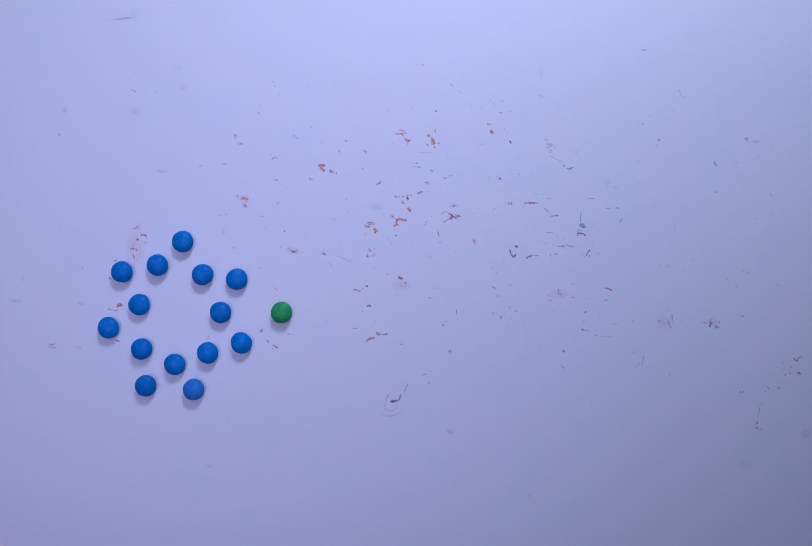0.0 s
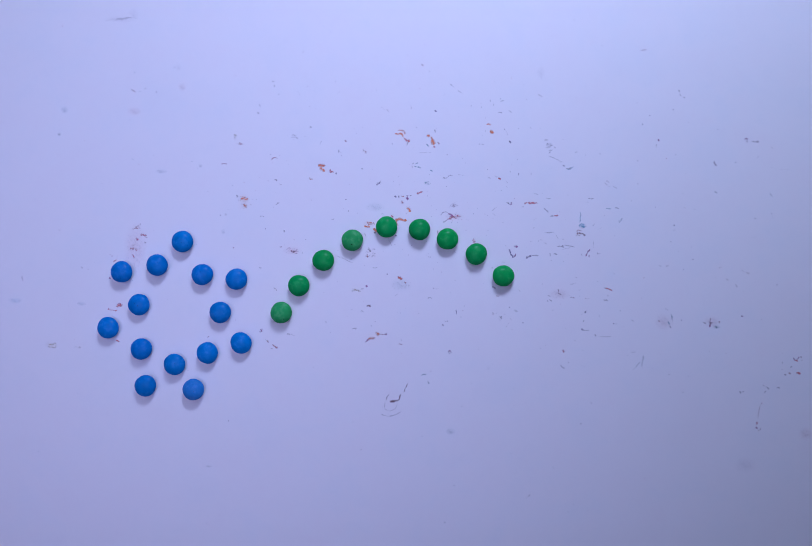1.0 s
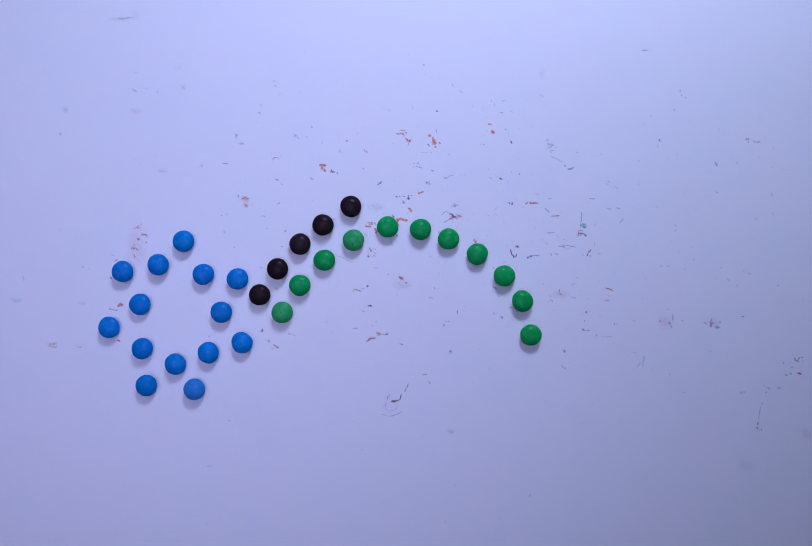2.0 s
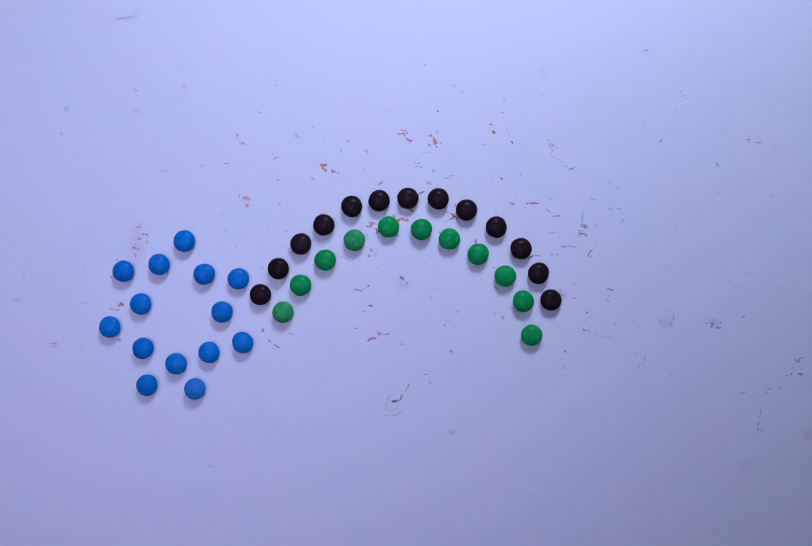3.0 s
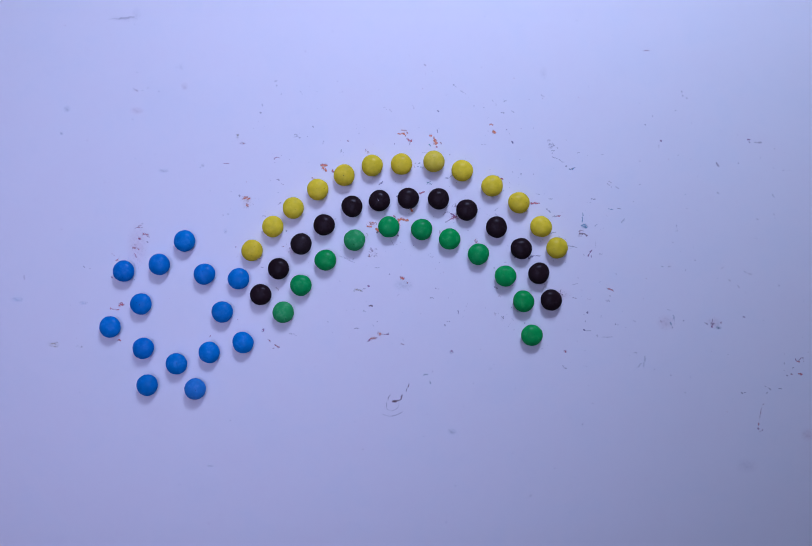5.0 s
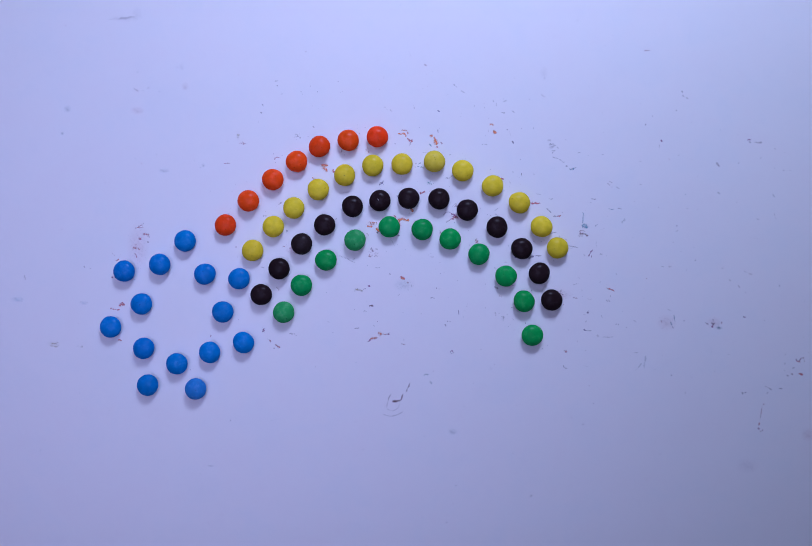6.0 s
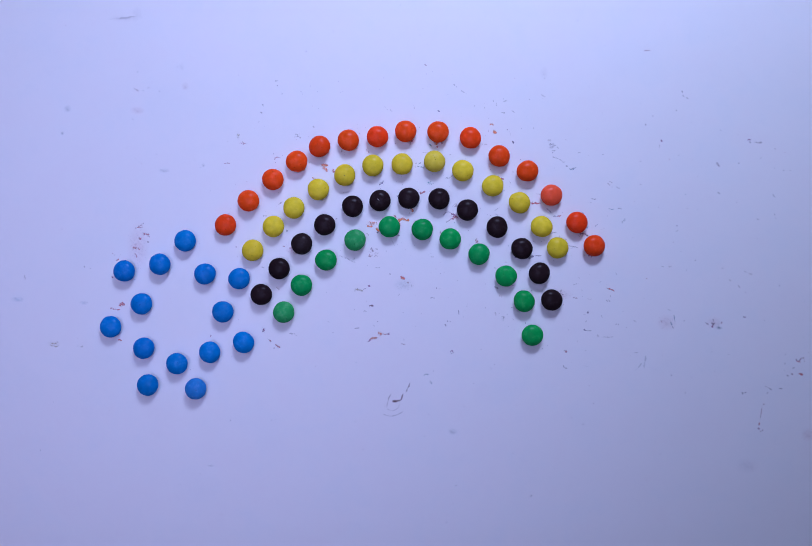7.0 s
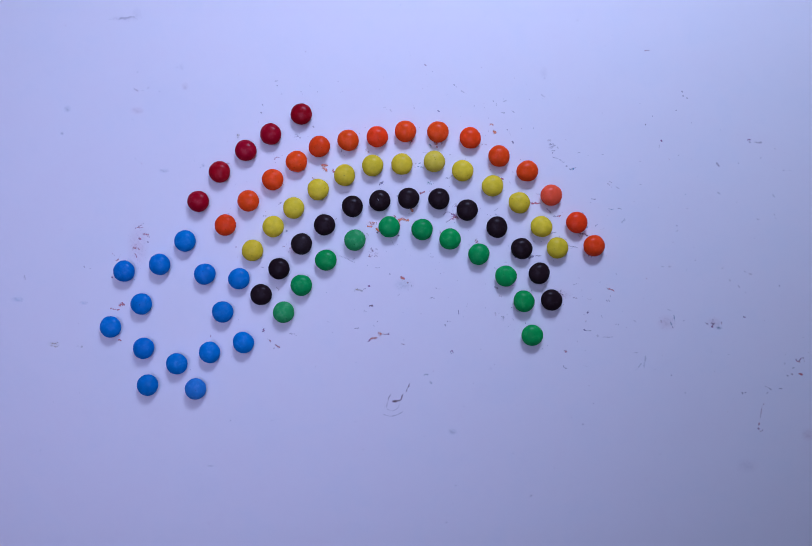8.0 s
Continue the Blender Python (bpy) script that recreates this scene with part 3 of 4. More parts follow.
stroke(-10.6, -88.0, -5.3, -83.7, 0.49, "charcoal", "faint", -0.15, 0.85)
stroke(96.6, -10.9, 97.6, -10.9, 1.14, "plum", "soft", 0, 0.85)
stroke(96.6, -12.5, 99.2, -14.2, 0.64, "plum", "soft", 0, 0.85)
tint(97.6, -13.5, 14.5, 7.3, "pink")
stroke(90.3, -14.2, 92.0, -14.8, 0.68, "plum", "soft", 0, 0.85)
stroke(91.3, -16.8, 93.0, -18.1, 0.68, "plum", "soft", 0, 0.85)
stroke(104.8, -15.5, 107.8, -15.5, 0.76, "rust", "soft", 0, 0.85)
stroke(110.4, -14.5, 111.1, -14.5, 0.76, "plum", "soft", 0, 0.85)
stroke(126.9, -9.6, 131.6, -11.2, 0.83, "rust", "clear", 0, 1)
stroke(126.3, -9.2, 127.3, -9.9, 0.57, "ochre", "soft", 0, 0.85)
stroke(125.9, -17.5, 127.3, -17.1, 0.95, "plum", "soft", 0, 0.85)
stroke(127.3, -16.5, 128.3, -18.1, 0.64, "plum", "soft", 0, 0.85)
stroke(113.7, -24.7, 114.7, -25.4, 1.36, "charcoal", "clear", 0, 1)
stroke(111.4, -26.4, 113.4, -26.0, 0.45, "charcoal", "faint", 0, 0.75)
stroke(111.8, -35.3, 112.8, -36.6, 0.83, "charcoal", "clear", 0, 1)
stroke(112.8, -36.6, 116.7, -36.3, 0.53, "charcoal", "soft", 0, 0.85)
stroke(120.0, -39.6, 121.3, -39.6, 1.36, "charcoal", "soft", 0, 0.85)
stroke(121.3, -39.9, 130.6, -40.6, 0.61, "charcoal", "faint", 0, 0.75)
stroke(112.8, -31.3, 113.4, -30.0, 0.45, "charcoal", "soft", 0, 0.85)
stroke(133.5, -32.6, 134.2, -32.6, 0.83, "plum", "soft", 0, 0.85)
stroke(168.5, -26.7, 169.5, -27.0, 0.76, "blue", "soft", 0, 0.85)
stroke(169.5, -27.0, 169.5, -31.3, 0.76, "blue", "soft", 0, 0.85)
stroke(167.8, -33.0, 166.8, -30.7, 0.64, "blue", "soft", 0, 0.85)
stroke(168.1, -34.3, 169.1, -34.3, 0.91, "plum", "soft", 0, 0.85)
tint(164.5, -31.3, 13.2, 11.2, "pink")
stroke(161.2, -29.7, 161.2, -31.3, 0.95, "pink", "soft", 0, 0.85)
stroke(188.6, -31.0, 191.2, -32.3, 0.76, "plum", "soft", 0, 0.85)
stroke(194.2, -28.7, 193.9, -30.7, 0.61, "plum", "soft", 0, 0.85)
stroke(193.5, -30.7, 194.2, -33.3, 1.14, "plum", "soft", 0, 0.85)
stroke(192.9, -34.0, 194.2, -33.6, 0.95, "plum", "clear", 0, 1)
stroke(193.9, -32.0, 195.5, -31.3, 0.61, "plum", "soft", 0, 0.85)
scribble(197.5, -34.3, 3.3, 2.0, "blue", "faint", 5)
tint(197.8, -34.3, 5.6, 3.3, "blue")
tint(197.8, -34.3, 4.6, 2.6, "blue")
tint(194.9, -31.3, 11.2, 8.6, "pink")
stroke(199.5, -32.3, 199.8, -30.3, 0.64, "pink", "soft", 0, 0.85)
stroke(213.6, -27.7, 214.6, -27.0, 0.91, "plum", "clear", 0, 1)
stroke(246.9, -53.7, 247.6, -55.7, 0.64, "plum", "clear", 0, 1)
stroke(247.6, -55.7, 249.9, -56.0, 0.76, "rust", "clear", 0, 1)
stroke(248.9, -55.4, 250.6, -53.4, 0.76, "plum", "clear", 0, 1)
stroke(250.9, -53.7, 252.2, -53.4, 0.61, "rust", "soft", 0, 0.85)
stroke(251.9, -54.1, 252.2, -56.0, 0.49, "rust", "soft", 0, 0.85)
stroke(244.6, -60.3, 246.3, -60.0, 0.91, "plum", "soft", 0, 0.85)
stroke(239.7, -56.4, 239.7, -57.7, 0.68, "charcoal", "soft", 0, 0.85)
stroke(241.3, -65.3, 242.0, -64.3, 0.91, "plum", "soft", 0, 0.85)
stroke(243.6, -64.3, 245.0, -63.6, 1.14, "rust", "soft", 0, 0.85)
stroke(248.3, -63.6, 251.6, -63.6, 1.14, "rust", "clear", 0, 1)
stroke(249.3, -64.0, 251.2, -64.3, 0.76, "rust", "clear", 0, 1)
stroke(229.1, -72.5, 230.8, -74.5, 0.76, "charcoal", "soft", 0.2, 0.85)
stroke(227.2, -71.5, 228.2, -71.5, 0.76, "plum", "soft", 0, 0.85)
stroke(228.2, -75.8, 228.8, -75.8, 0.76, "plum", "soft", 0, 0.85)
stroke(236.1, -73.2, 238.4, -73.2, 0.76, "plum", "soft", 0, 0.85)
stroke(212.3, -75.2, 213.3, -76.8, 1.06, "charcoal", "soft", 0, 0.85)
stroke(225.5, -83.4, 226.8, -82.4, 0.76, "pink", "soft", 0, 0.85)
stroke(225.5, -84.7, 223.9, -93.3, 0.57, "pink", "soft", 0, 0.85)
stroke(223.9, -94.6, 222.9, -96.6, 0.95, "rust", "clear", 0, 1)
stroke(222.9, -97.9, 223.5, -99.2, 1.21, "plum", "clear", 0, 1)
stroke(224.2, -99.9, 224.9, -100.6, 0.76, "ochre", "soft", 0, 0.85)
stroke(225.5, -99.6, 226.2, -99.6, 0.91, "plum", "clear", 0, 1)
tint(216.3, -122.3, 15.2, 9.9, "plum")
tint(254.5, -102.5, 9.2, 9.2, "pink")
stroke(28.4, 120.0, 29.3, 119.4, 0.76, "charcoal", "soft", 0, 0.85)
stroke(30.0, 119.0, 30.7, 118.4, 0.76, "charcoal", "soft", 0, 0.85)
stroke(33.0, 116.4, 35.6, 114.4, 0.76, "charcoal", "faint", 0, 0.75)
stroke(55.7, 108.5, 55.7, 106.5, 0.49, "charcoal", "soft", 0, 0.85)
stroke(59.0, 102.2, 61.3, 102.2, 0.64, "charcoal", "soft", 0, 0.85)
stroke(65.3, 103.5, 67.6, 102.2, 0.61, "charcoal", "faint", 0, 0.75)
stroke(53.7, 110.4, 54.1, 109.1, 0.53, "charcoal", "soft", 0, 0.85)
stroke(41.2, 106.2, 42.2, 106.5, 0.76, "charcoal", "faint", 0, 0.75)
stroke(47.8, 105.2, 48.5, 105.8, 0.76, "charcoal", "faint", 0, 0.75)
tint(86.1, 127.6, 5.9, 9.2, "charcoal")
stroke(-85.4, 122.0, -83.1, 122.0, 0.76, "charcoal", "faint", 0, 0.75)
stroke(-84.1, 119.4, -83.4, 118.7, 0.68, "charcoal", "soft", 0, 0.85)
stroke(-69.2, 115.4, -67.3, 113.4, 0.68, "charcoal", "faint", 0, 0.75)
stroke(-93.0, 107.5, -92.6, 105.5, 0.68, "charcoal", "soft", 0, 0.85)
stroke(-94.6, 102.2, -93.6, 101.2, 0.68, "charcoal", "soft", 0, 0.85)
stroke(-81.4, 113.4, -80.4, 114.1, 0.61, "charcoal", "faint", 0, 0.75)
stroke(-190.9, 160.6, -174.4, 162.5, 1.14, "charcoal", "faint", 0, 0.75)
tint(-173.4, 164.5, 7.3, 9.2, "charcoal")
tint(-181.0, 161.6, 23.1, 4.6, "charcoal")
stroke(-175.1, 117.0, -174.1, 116.7, 0.76, "charcoal", "soft", 0, 0.85)
stroke(-174.1, 116.1, -172.1, 115.1, 0.76, "rust", "soft", 0, 0.85)
stroke(-166.5, 117.0, -165.2, 117.7, 0.61, "charcoal", "faint", 0, 0.75)
tint(-172.8, 102.9, 9.9, 5.3, "pink")
tint(-142.4, 118.4, 5.3, 5.9, "pink")
tint(-144.7, 130.9, 4.0, 5.3, "charcoal")
tint(-217.3, 103.9, 5.3, 5.3, "blue")
tint(-220.6, 88.4, 3.0, 3.0, "blue")
tint(-220.6, 88.4, 2.3, 2.3, "blue")
scribble(-103.0, 46.9, 5.3, 4.3, "orange", "clear", 8)
scribble(-103.0, 43.2, 4.0, 3.3, "orange", "soft", 3)
stroke(-99.0, 43.9, -98.0, 43.2, 0.66, "orange", "soft", 0, 0.8)
stroke(-189.8, -23.1, -186.8, -23.4, 1.16, "rust", "clear", 0, 0.8)
stroke(-186.8, -23.4, -183.5, -23.4, 0.66, "rust", "clear", -0.1, 0.8)
stroke(-184.1, -21.8, -180.2, -20.1, 1.49, "rust", "clear", 0.15, 1)
stroke(-182.5, -18.8, -181.5, -20.8, 0.83, "rust", "clear", 0, 0.8)
stroke(-184.8, -43.2, -182.2, -43.6, 0.83, "rust", "clear", 0, 0.8)
scribble(-92.1, -36.6, 2.0, 2.3, "plum", "clear", 4)
stroke(-85.1, -45.5, -81.5, -48.2, 1.16, "rust", "soft", 0, 1)
stroke(-89.4, -41.9, -87.1, -44.2, 0.83, "rust", "soft", 0, 0.8)
stroke(-75.6, -38.6, -73.3, -38.9, 0.99, "plum", "soft", 0, 0.8)
stroke(-73.3, -38.9, -70.6, -40.3, 0.49, "plum", "faint", 0, 0.8)
stroke(-86.1, -48.5, -84.8, -47.9, 0.66, "pink", "soft", 0, 0.8)
stroke(-82.8, 43.2, -80.5, 45.2, 0.66, "plum", "soft", 0, 0.8)
stroke(98.7, -58.4, 101.3, -60.7, 0.83, "charcoal", "soft", -0.2, 0.8)
scribble(100.3, -49.5, 2.6, 1.7, "pink", "soft", 3)
scribble(60.1, -29.0, 2.0, 3.3, "charcoal", "soft", 3)
stroke(215.8, 84.8, 218.1, 85.5, 0.99, "plum", "clear", 0.3, 0.8)
stroke(216.2, 84.5, 217.8, 83.2, 0.66, "plum", "soft", 0, 0.8)
stroke(220.1, 83.8, 221.8, 83.5, 0.66, "plum", "soft", 0, 0.8)
stroke(221.4, 83.2, 225.1, 83.2, 0.99, "plum", "soft", 0.1, 0.8)
stroke(196.0, 71.0, 198.0, 68.3, 1.16, "plum", "soft", 0, 1)
stroke(160.7, 83.8, 161.4, 85.1, 0.99, "plum", "clear", 0, 0.8)
stroke(159.7, 82.2, 159.4, 79.5, 0.66, "plum", "faint", 0, 0.8)
stroke(173.6, 115.5, 174.6, 115.8, 0.99, "plum", "soft", 0, 0.8)
stroke(174.2, 113.2, 175.2, 113.2, 0.83, "plum", "soft", 0, 0.8)
stroke(176.6, 111.9, 177.9, 111.9, 0.99, "plum", "soft", 0, 0.8)
stroke(-117.5, 69.3, -113.9, 69.6, 0.66, "pink", "soft", 0.1, 0.8)
scribble(-70.3, 86.1, 5.9, 4.0, "charcoal", "faint", 4)
stroke(9.9, 133.0, 11.2, 132.0, 0.83, "rust", "soft", 0, 0.8)
stroke(18.8, 102.6, 19.1, 103.6, 1.16, "charcoal", "clear", 0, 0.8)
scribble(-27.7, -24.1, 2.6, 2.0, "teal", "faint", 3)
stroke(54.8, -8.2, 57.4, -9.9, 0.83, "charcoal", "soft", 0, 0.8)
stroke(64.4, -8.2, 68.0, -7.6, 0.66, "charcoal", "faint", 0, 0.8)
stroke(-34.3, -35.6, -31.0, -35.6, 0.99, "plum", "soft", 0, 0.8)
stroke(-88.4, 59.1, -87.1, 58.7, 0.66, "plum", "soft", 0, 0.8)
stroke(-83.8, 59.4, -81.8, 58.7, 0.99, "plum", "soft", 0, 0.8)
stroke(-80.9, 56.8, -78.9, 56.1, 0.66, "pink", "soft", 0, 0.8)
stroke(-92.7, 36.0, -90.1, 36.0, 0.83, "plum", "soft", 0, 0.8)
stroke(-109.9, 15.5, -109.2, 16.5, 0.99, "pink", "soft", 0, 0.8)
stroke(-126.4, -41.2, -125.4, -39.9, 0.66, "pink", "soft", 0, 0.8)
stroke(-85.5, 71.6, -81.5, 72.6, 0.66, "pink", "soft", 0.3, 0.8)
stroke(-107.6, 49.8, -107.2, 47.9, 0.83, "charcoal", "soft", 0, 0.8)
stroke(-112.5, 51.8, -111.9, 51.2, 0.49, "plum", "faint", 0, 0.8)
stroke(-244.2, -1.7, -243.5, -5.0, 0.99, "plum", "faint", 0, 0.8)
scribble(-225.7, -45.9, 6.6, 2.6, "ochre", "soft", 4)
scribble(-209.2, -47.2, 4.6, 2.0, "ochre", "faint", 3)
tint(-130.7, 68.3, 3.0, 3.0, "blue")
tint(-155.8, 64.7, 7.9, 3.0, "blue")
tint(-206.6, -19.5, 6.6, 3.0, "blue")
tint(-114.5, 37.3, 2.3, 2.0, "blue")
tint(-116.2, 26.4, 3.0, 4.0, "blue")
tint(-248.8, -17.5, 9.9, 4.0, "blue")
tint(-125.4, -123.1, 5.3, 1.7, "blue")
stroke(151.1, -52.1, 150.2, -61.1, 0.99, "blue", "faint", 0, 0.8)
stroke(144.5, -61.7, 149.2, -56.8, 0.83, "blue", "faint", 0, 0.8)
scribble(-108.6, 86.8, 1.7, 3.3, "ochre", "soft", 3)
scribble(-105.3, 82.2, 4.0, 1.3, "pink", "soft", 3)
stroke(76.6, -143.6, 79.2, -140.9, 0.99, "charcoal", "soft", 0, 0.8)
tint(28.4, -101.0, 6.6, 4.6, "blue")
stroke(149.5, 141.9, 154.8, 142.2, 0.66, "pink", "soft", 0, 0.8)

for colour, bm in FAINT.items():
    if bm.faces:
        tagged(smear(bm, 0, 0, colour, "faint"), kind="stuff").name = "faint_film"

# dark crumbs and pencil-dust grains lying about
crumb_mesh = bmesh.new()


def grain(x, y, r):
    r *= 0.58 if r > 0.5 else 0.40
    v = bmesh.ops.create_icosphere(crumb_mesh, subdivisions=1, radius=r * MM)["verts"]
    for p in v:
        p.co = Vector((p.co.x * rng.uniform(0.75, 1.25) + x * MM, p.co.y * rng.uniform(0.75, 1.25) + y * MM,
                       (p.co.z + r * MM) * 0.35))


grain(-44.9, 121.8, 0.46)
grain(-158.7, 115.2, 0.53)
grain(1.0, 138.6, 0.46)
grain(48.5, 163.3, 0.46)
grain(-48.2, 153.5, 0.46)
grain(6.9, 151.5, 0.46)
grain(-5.3, 170.6, 0.46)
grain(170.3, 104.0, 0.63)
grain(150.8, 94.7, 0.63)
grain(180.2, 96.0, 0.49)
grain(210.2, 70.3, 0.59)
grain(198.0, 51.2, 0.49)
grain(233.0, 38.0, 0.56)
grain(176.9, 2.3, 0.53)
grain(181.8, 16.5, 0.49)
grain(173.6, 13.9, 0.46)
grain(182.8, 8.6, 0.59)
grain(214.8, -11.9, 0.46)
grain(236.3, -7.6, 0.63)
grain(175.6, -30.0, 0.59)
grain(168.3, -34.0, 0.59)
grain(213.5, -27.4, 0.66)
grain(226.7, -29.7, 0.46)
grain(193.4, -49.8, 0.46)
grain(157.1, -61.1, 0.46)
grain(167.6, -64.7, 0.56)
grain(180.2, -66.0, 0.46)
grain(195.0, -62.4, 0.46)
grain(214.8, -75.6, 0.73)
grain(118.1, -82.8, 0.53)
grain(111.5, -96.0, 0.63)
grain(30.7, -135.3, 0.53)
grain(93.7, -124.1, 0.49)
grain(106.9, -147.5, 0.46)
grain(103.3, -152.1, 0.49)
grain(24.8, -158.7, 0.59)
grain(67.0, -114.8, 0.46)
grain(160.7, -114.8, 0.46)
grain(55.1, -58.1, 0.46)
grain(41.9, -70.3, 0.46)
grain(85.5, -47.9, 0.53)
grain(74.6, -31.7, 0.59)
grain(66.0, -21.8, 0.66)
grain(49.2, -22.1, 0.46)
grain(12.9, -90.1, 0.46)
grain(27.1, -50.2, 0.66)
grain(27.7, -51.2, 0.53)
grain(-8.6, 82.2, 0.56)
grain(25.1, -30.7, 0.56)
grain(26.7, -30.7, 0.53)
grain(23.4, -33.0, 0.53)
grain(-19.5, -31.0, 0.53)
grain(-47.9, -38.0, 0.46)
grain(-3.3, -25.4, 0.46)
grain(13.9, 49.2, 0.46)
grain(-11.9, -0.7, 0.53)
grain(17.8, -9.6, 0.59)
grain(20.1, 6.6, 0.46)
grain(20.5, -0.3, 0.46)
grain(12.9, 32.3, 0.73)
grain(11.9, 30.7, 0.66)
grain(13.5, 20.1, 0.49)
grain(-38.0, 46.9, 0.59)
grain(-117.8, 36.6, 0.59)
grain(-89.1, 28.1, 0.59)
grain(-110.2, 55.8, 0.46)
grain(-160.7, 74.9, 0.49)
grain(-175.6, 97.4, 0.46)
grain(-43.2, 14.5, 0.49)
grain(-43.2, -5.3, 0.46)
grain(65.3, 44.2, 0.73)
grain(64.0, 44.9, 0.46)
grain(122.1, 12.9, 0.46)
grain(252.1, -17.2, 0.46)
grain(-112.9, -94.1, 0.56)
grain(-86.8, -94.1, 0.46)
grain(-84.5, -93.4, 0.46)
grain(91.7, 76.6, 0.59)
grain(100.3, 68.3, 0.59)
grain(62.7, 91.4, 0.66)
grain(66.0, 83.8, 0.73)
grain(71.9, 92.1, 0.49)
grain(71.3, 72.3, 0.46)
grain(52.1, 66.0, 0.49)
grain(71.9, 63.4, 0.56)
grain(76.9, 110.6, 0.46)
grain(86.5, 124.1, 0.46)
grain(60.4, 110.9, 0.46)
grain(48.2, 105.6, 0.46)
grain(50.8, 98.7, 0.46)
grain(64.4, 54.8, 0.46)
grain(59.1, -15.2, 0.46)
grain(90.4, -17.8, 0.53)
grain(57.4, 0.3, 0.63)
grain(49.2, -6.9, 0.46)
grain(43.9, 7.3, 0.46)
grain(38.9, 17.8, 0.46)
grain(38.3, 14.9, 0.46)
grain(52.5, 27.1, 0.46)
grain(52.1, 36.6, 0.46)
grain(110.9, 38.6, 0.46)
grain(126.7, 36.6, 0.46)
grain(159.1, 41.9, 0.46)
grain(220.4, 22.4, 0.46)
grain(222.1, 22.4, 0.46)
grain(238.9, 66.0, 0.53)
grain(242.9, 66.0, 0.46)
grain(232.7, 67.3, 0.49)
grain(198.7, 91.4, 0.46)
grain(184.1, 40.6, 0.46)
grain(208.9, 45.2, 0.46)
grain(251.5, -40.6, 0.46)
grain(239.6, -61.4, 0.46)
grain(240.2, -51.2, 0.46)
grain(229.0, -75.6, 0.56)
grain(35.6, -84.8, 0.46)
grain(104.0, -91.7, 0.46)
grain(103.6, -57.1, 0.46)
grain(64.0, -34.0, 0.46)
grain(65.3, -32.3, 0.46)
grain(88.8, -45.9, 0.46)
grain(132.3, -32.3, 0.63)
grain(138.9, -34.3, 0.46)
grain(136.6, -24.1, 0.46)
grain(-80.5, 74.6, 0.46)
grain(-84.8, 70.0, 0.46)
grain(-86.1, 75.6, 0.46)
grain(-64.0, 86.8, 0.46)
grain(-58.1, 115.2, 0.46)
grain(-62.7, 118.8, 0.46)
grain(-95.4, 96.0, 0.46)
grain(-75.6, 71.9, 0.46)
grain(-27.7, 92.7, 0.46)
grain(6.9, 92.7, 0.46)
grain(15.2, 128.4, 0.46)
grain(11.2, 126.7, 0.46)
grain(-40.9, 74.9, 0.46)
grain(-6.9, 18.2, 0.46)
grain(3.6, 17.5, 0.46)
grain(-7.9, 58.4, 0.46)
grain(-17.8, 53.5, 0.46)
grain(-33.3, 24.1, 0.46)
grain(-13.9, 13.9, 0.46)
grain(-34.3, -23.4, 0.46)
grain(26.1, 55.1, 0.46)
grain(33.0, 32.0, 0.46)
grain(38.3, 27.1, 0.46)
grain(19.5, 40.6, 0.46)
grain(16.2, 36.0, 0.46)
grain(27.4, 18.2, 0.46)
grain(25.7, -15.8, 0.46)
grain(78.5, -10.9, 0.46)
grain(170.9, 30.4, 0.66)
grain(155.4, 100.3, 0.59)
tagged(mesh_object("crumbs", crumb_mesh, CRUMB), "tiny dark crumbs scattered on the white tabletop", "crumbs", kind="stuff")

# very fine pale dust of the same colours, densest where the smears are
for colour, count in (("plum", 60), ("charcoal", 60), ("pink", 90), ("teal", 80), ("orange", 40)):
    dust, wipes = film_mesh(), film_mesh()
    for _ in range(count):
        if rng.random() < 0.6:
            x, y = rng.gauss(22, 75), rng.gauss(40, 48)
        else:
            x, y = rng.uniform(-250, 255), rng.uniform(-165, 165)
        if abs(x) < 300 and abs(y) < 200:
            flake(dust, x * MM, y * MM, rng.uniform(0.10, 0.30) * MM, rng.uniform(1, 2.6), rng.uniform(0, 3.1))
    for _ in range(20):
        x, y, h = rng.gauss(75, 72) * MM, rng.gauss(22, 46) * MM, rng.gauss(-0.25, 0.5)
        reach = rng.uniform(0.8, 3.2) * MM
        if abs(x) < 0.25 and abs(y) < 0.16:
            trail(wipes, x, y, x + reach * math.cos(h), y + reach * math.sin(h), rng.uniform(0.4, 0.9) * MM, rng.uniform(-0.2, 0.2), 0.8)
    ob = mesh_object("wiped_film", wipes, FILM[colour, "faint"], table)
    ob.location = (0, 0, UP)
    tagged(ob, kind="stuff")
    ob = mesh_object("dust", dust, FILM[colour, "soft"], table)
    ob.location = (0, 0, UP)
    tagged(ob, kind="stuff")


# ---------------------------------------------------------------- candies
RADIUS, HALF = 0.00680, 0.0037


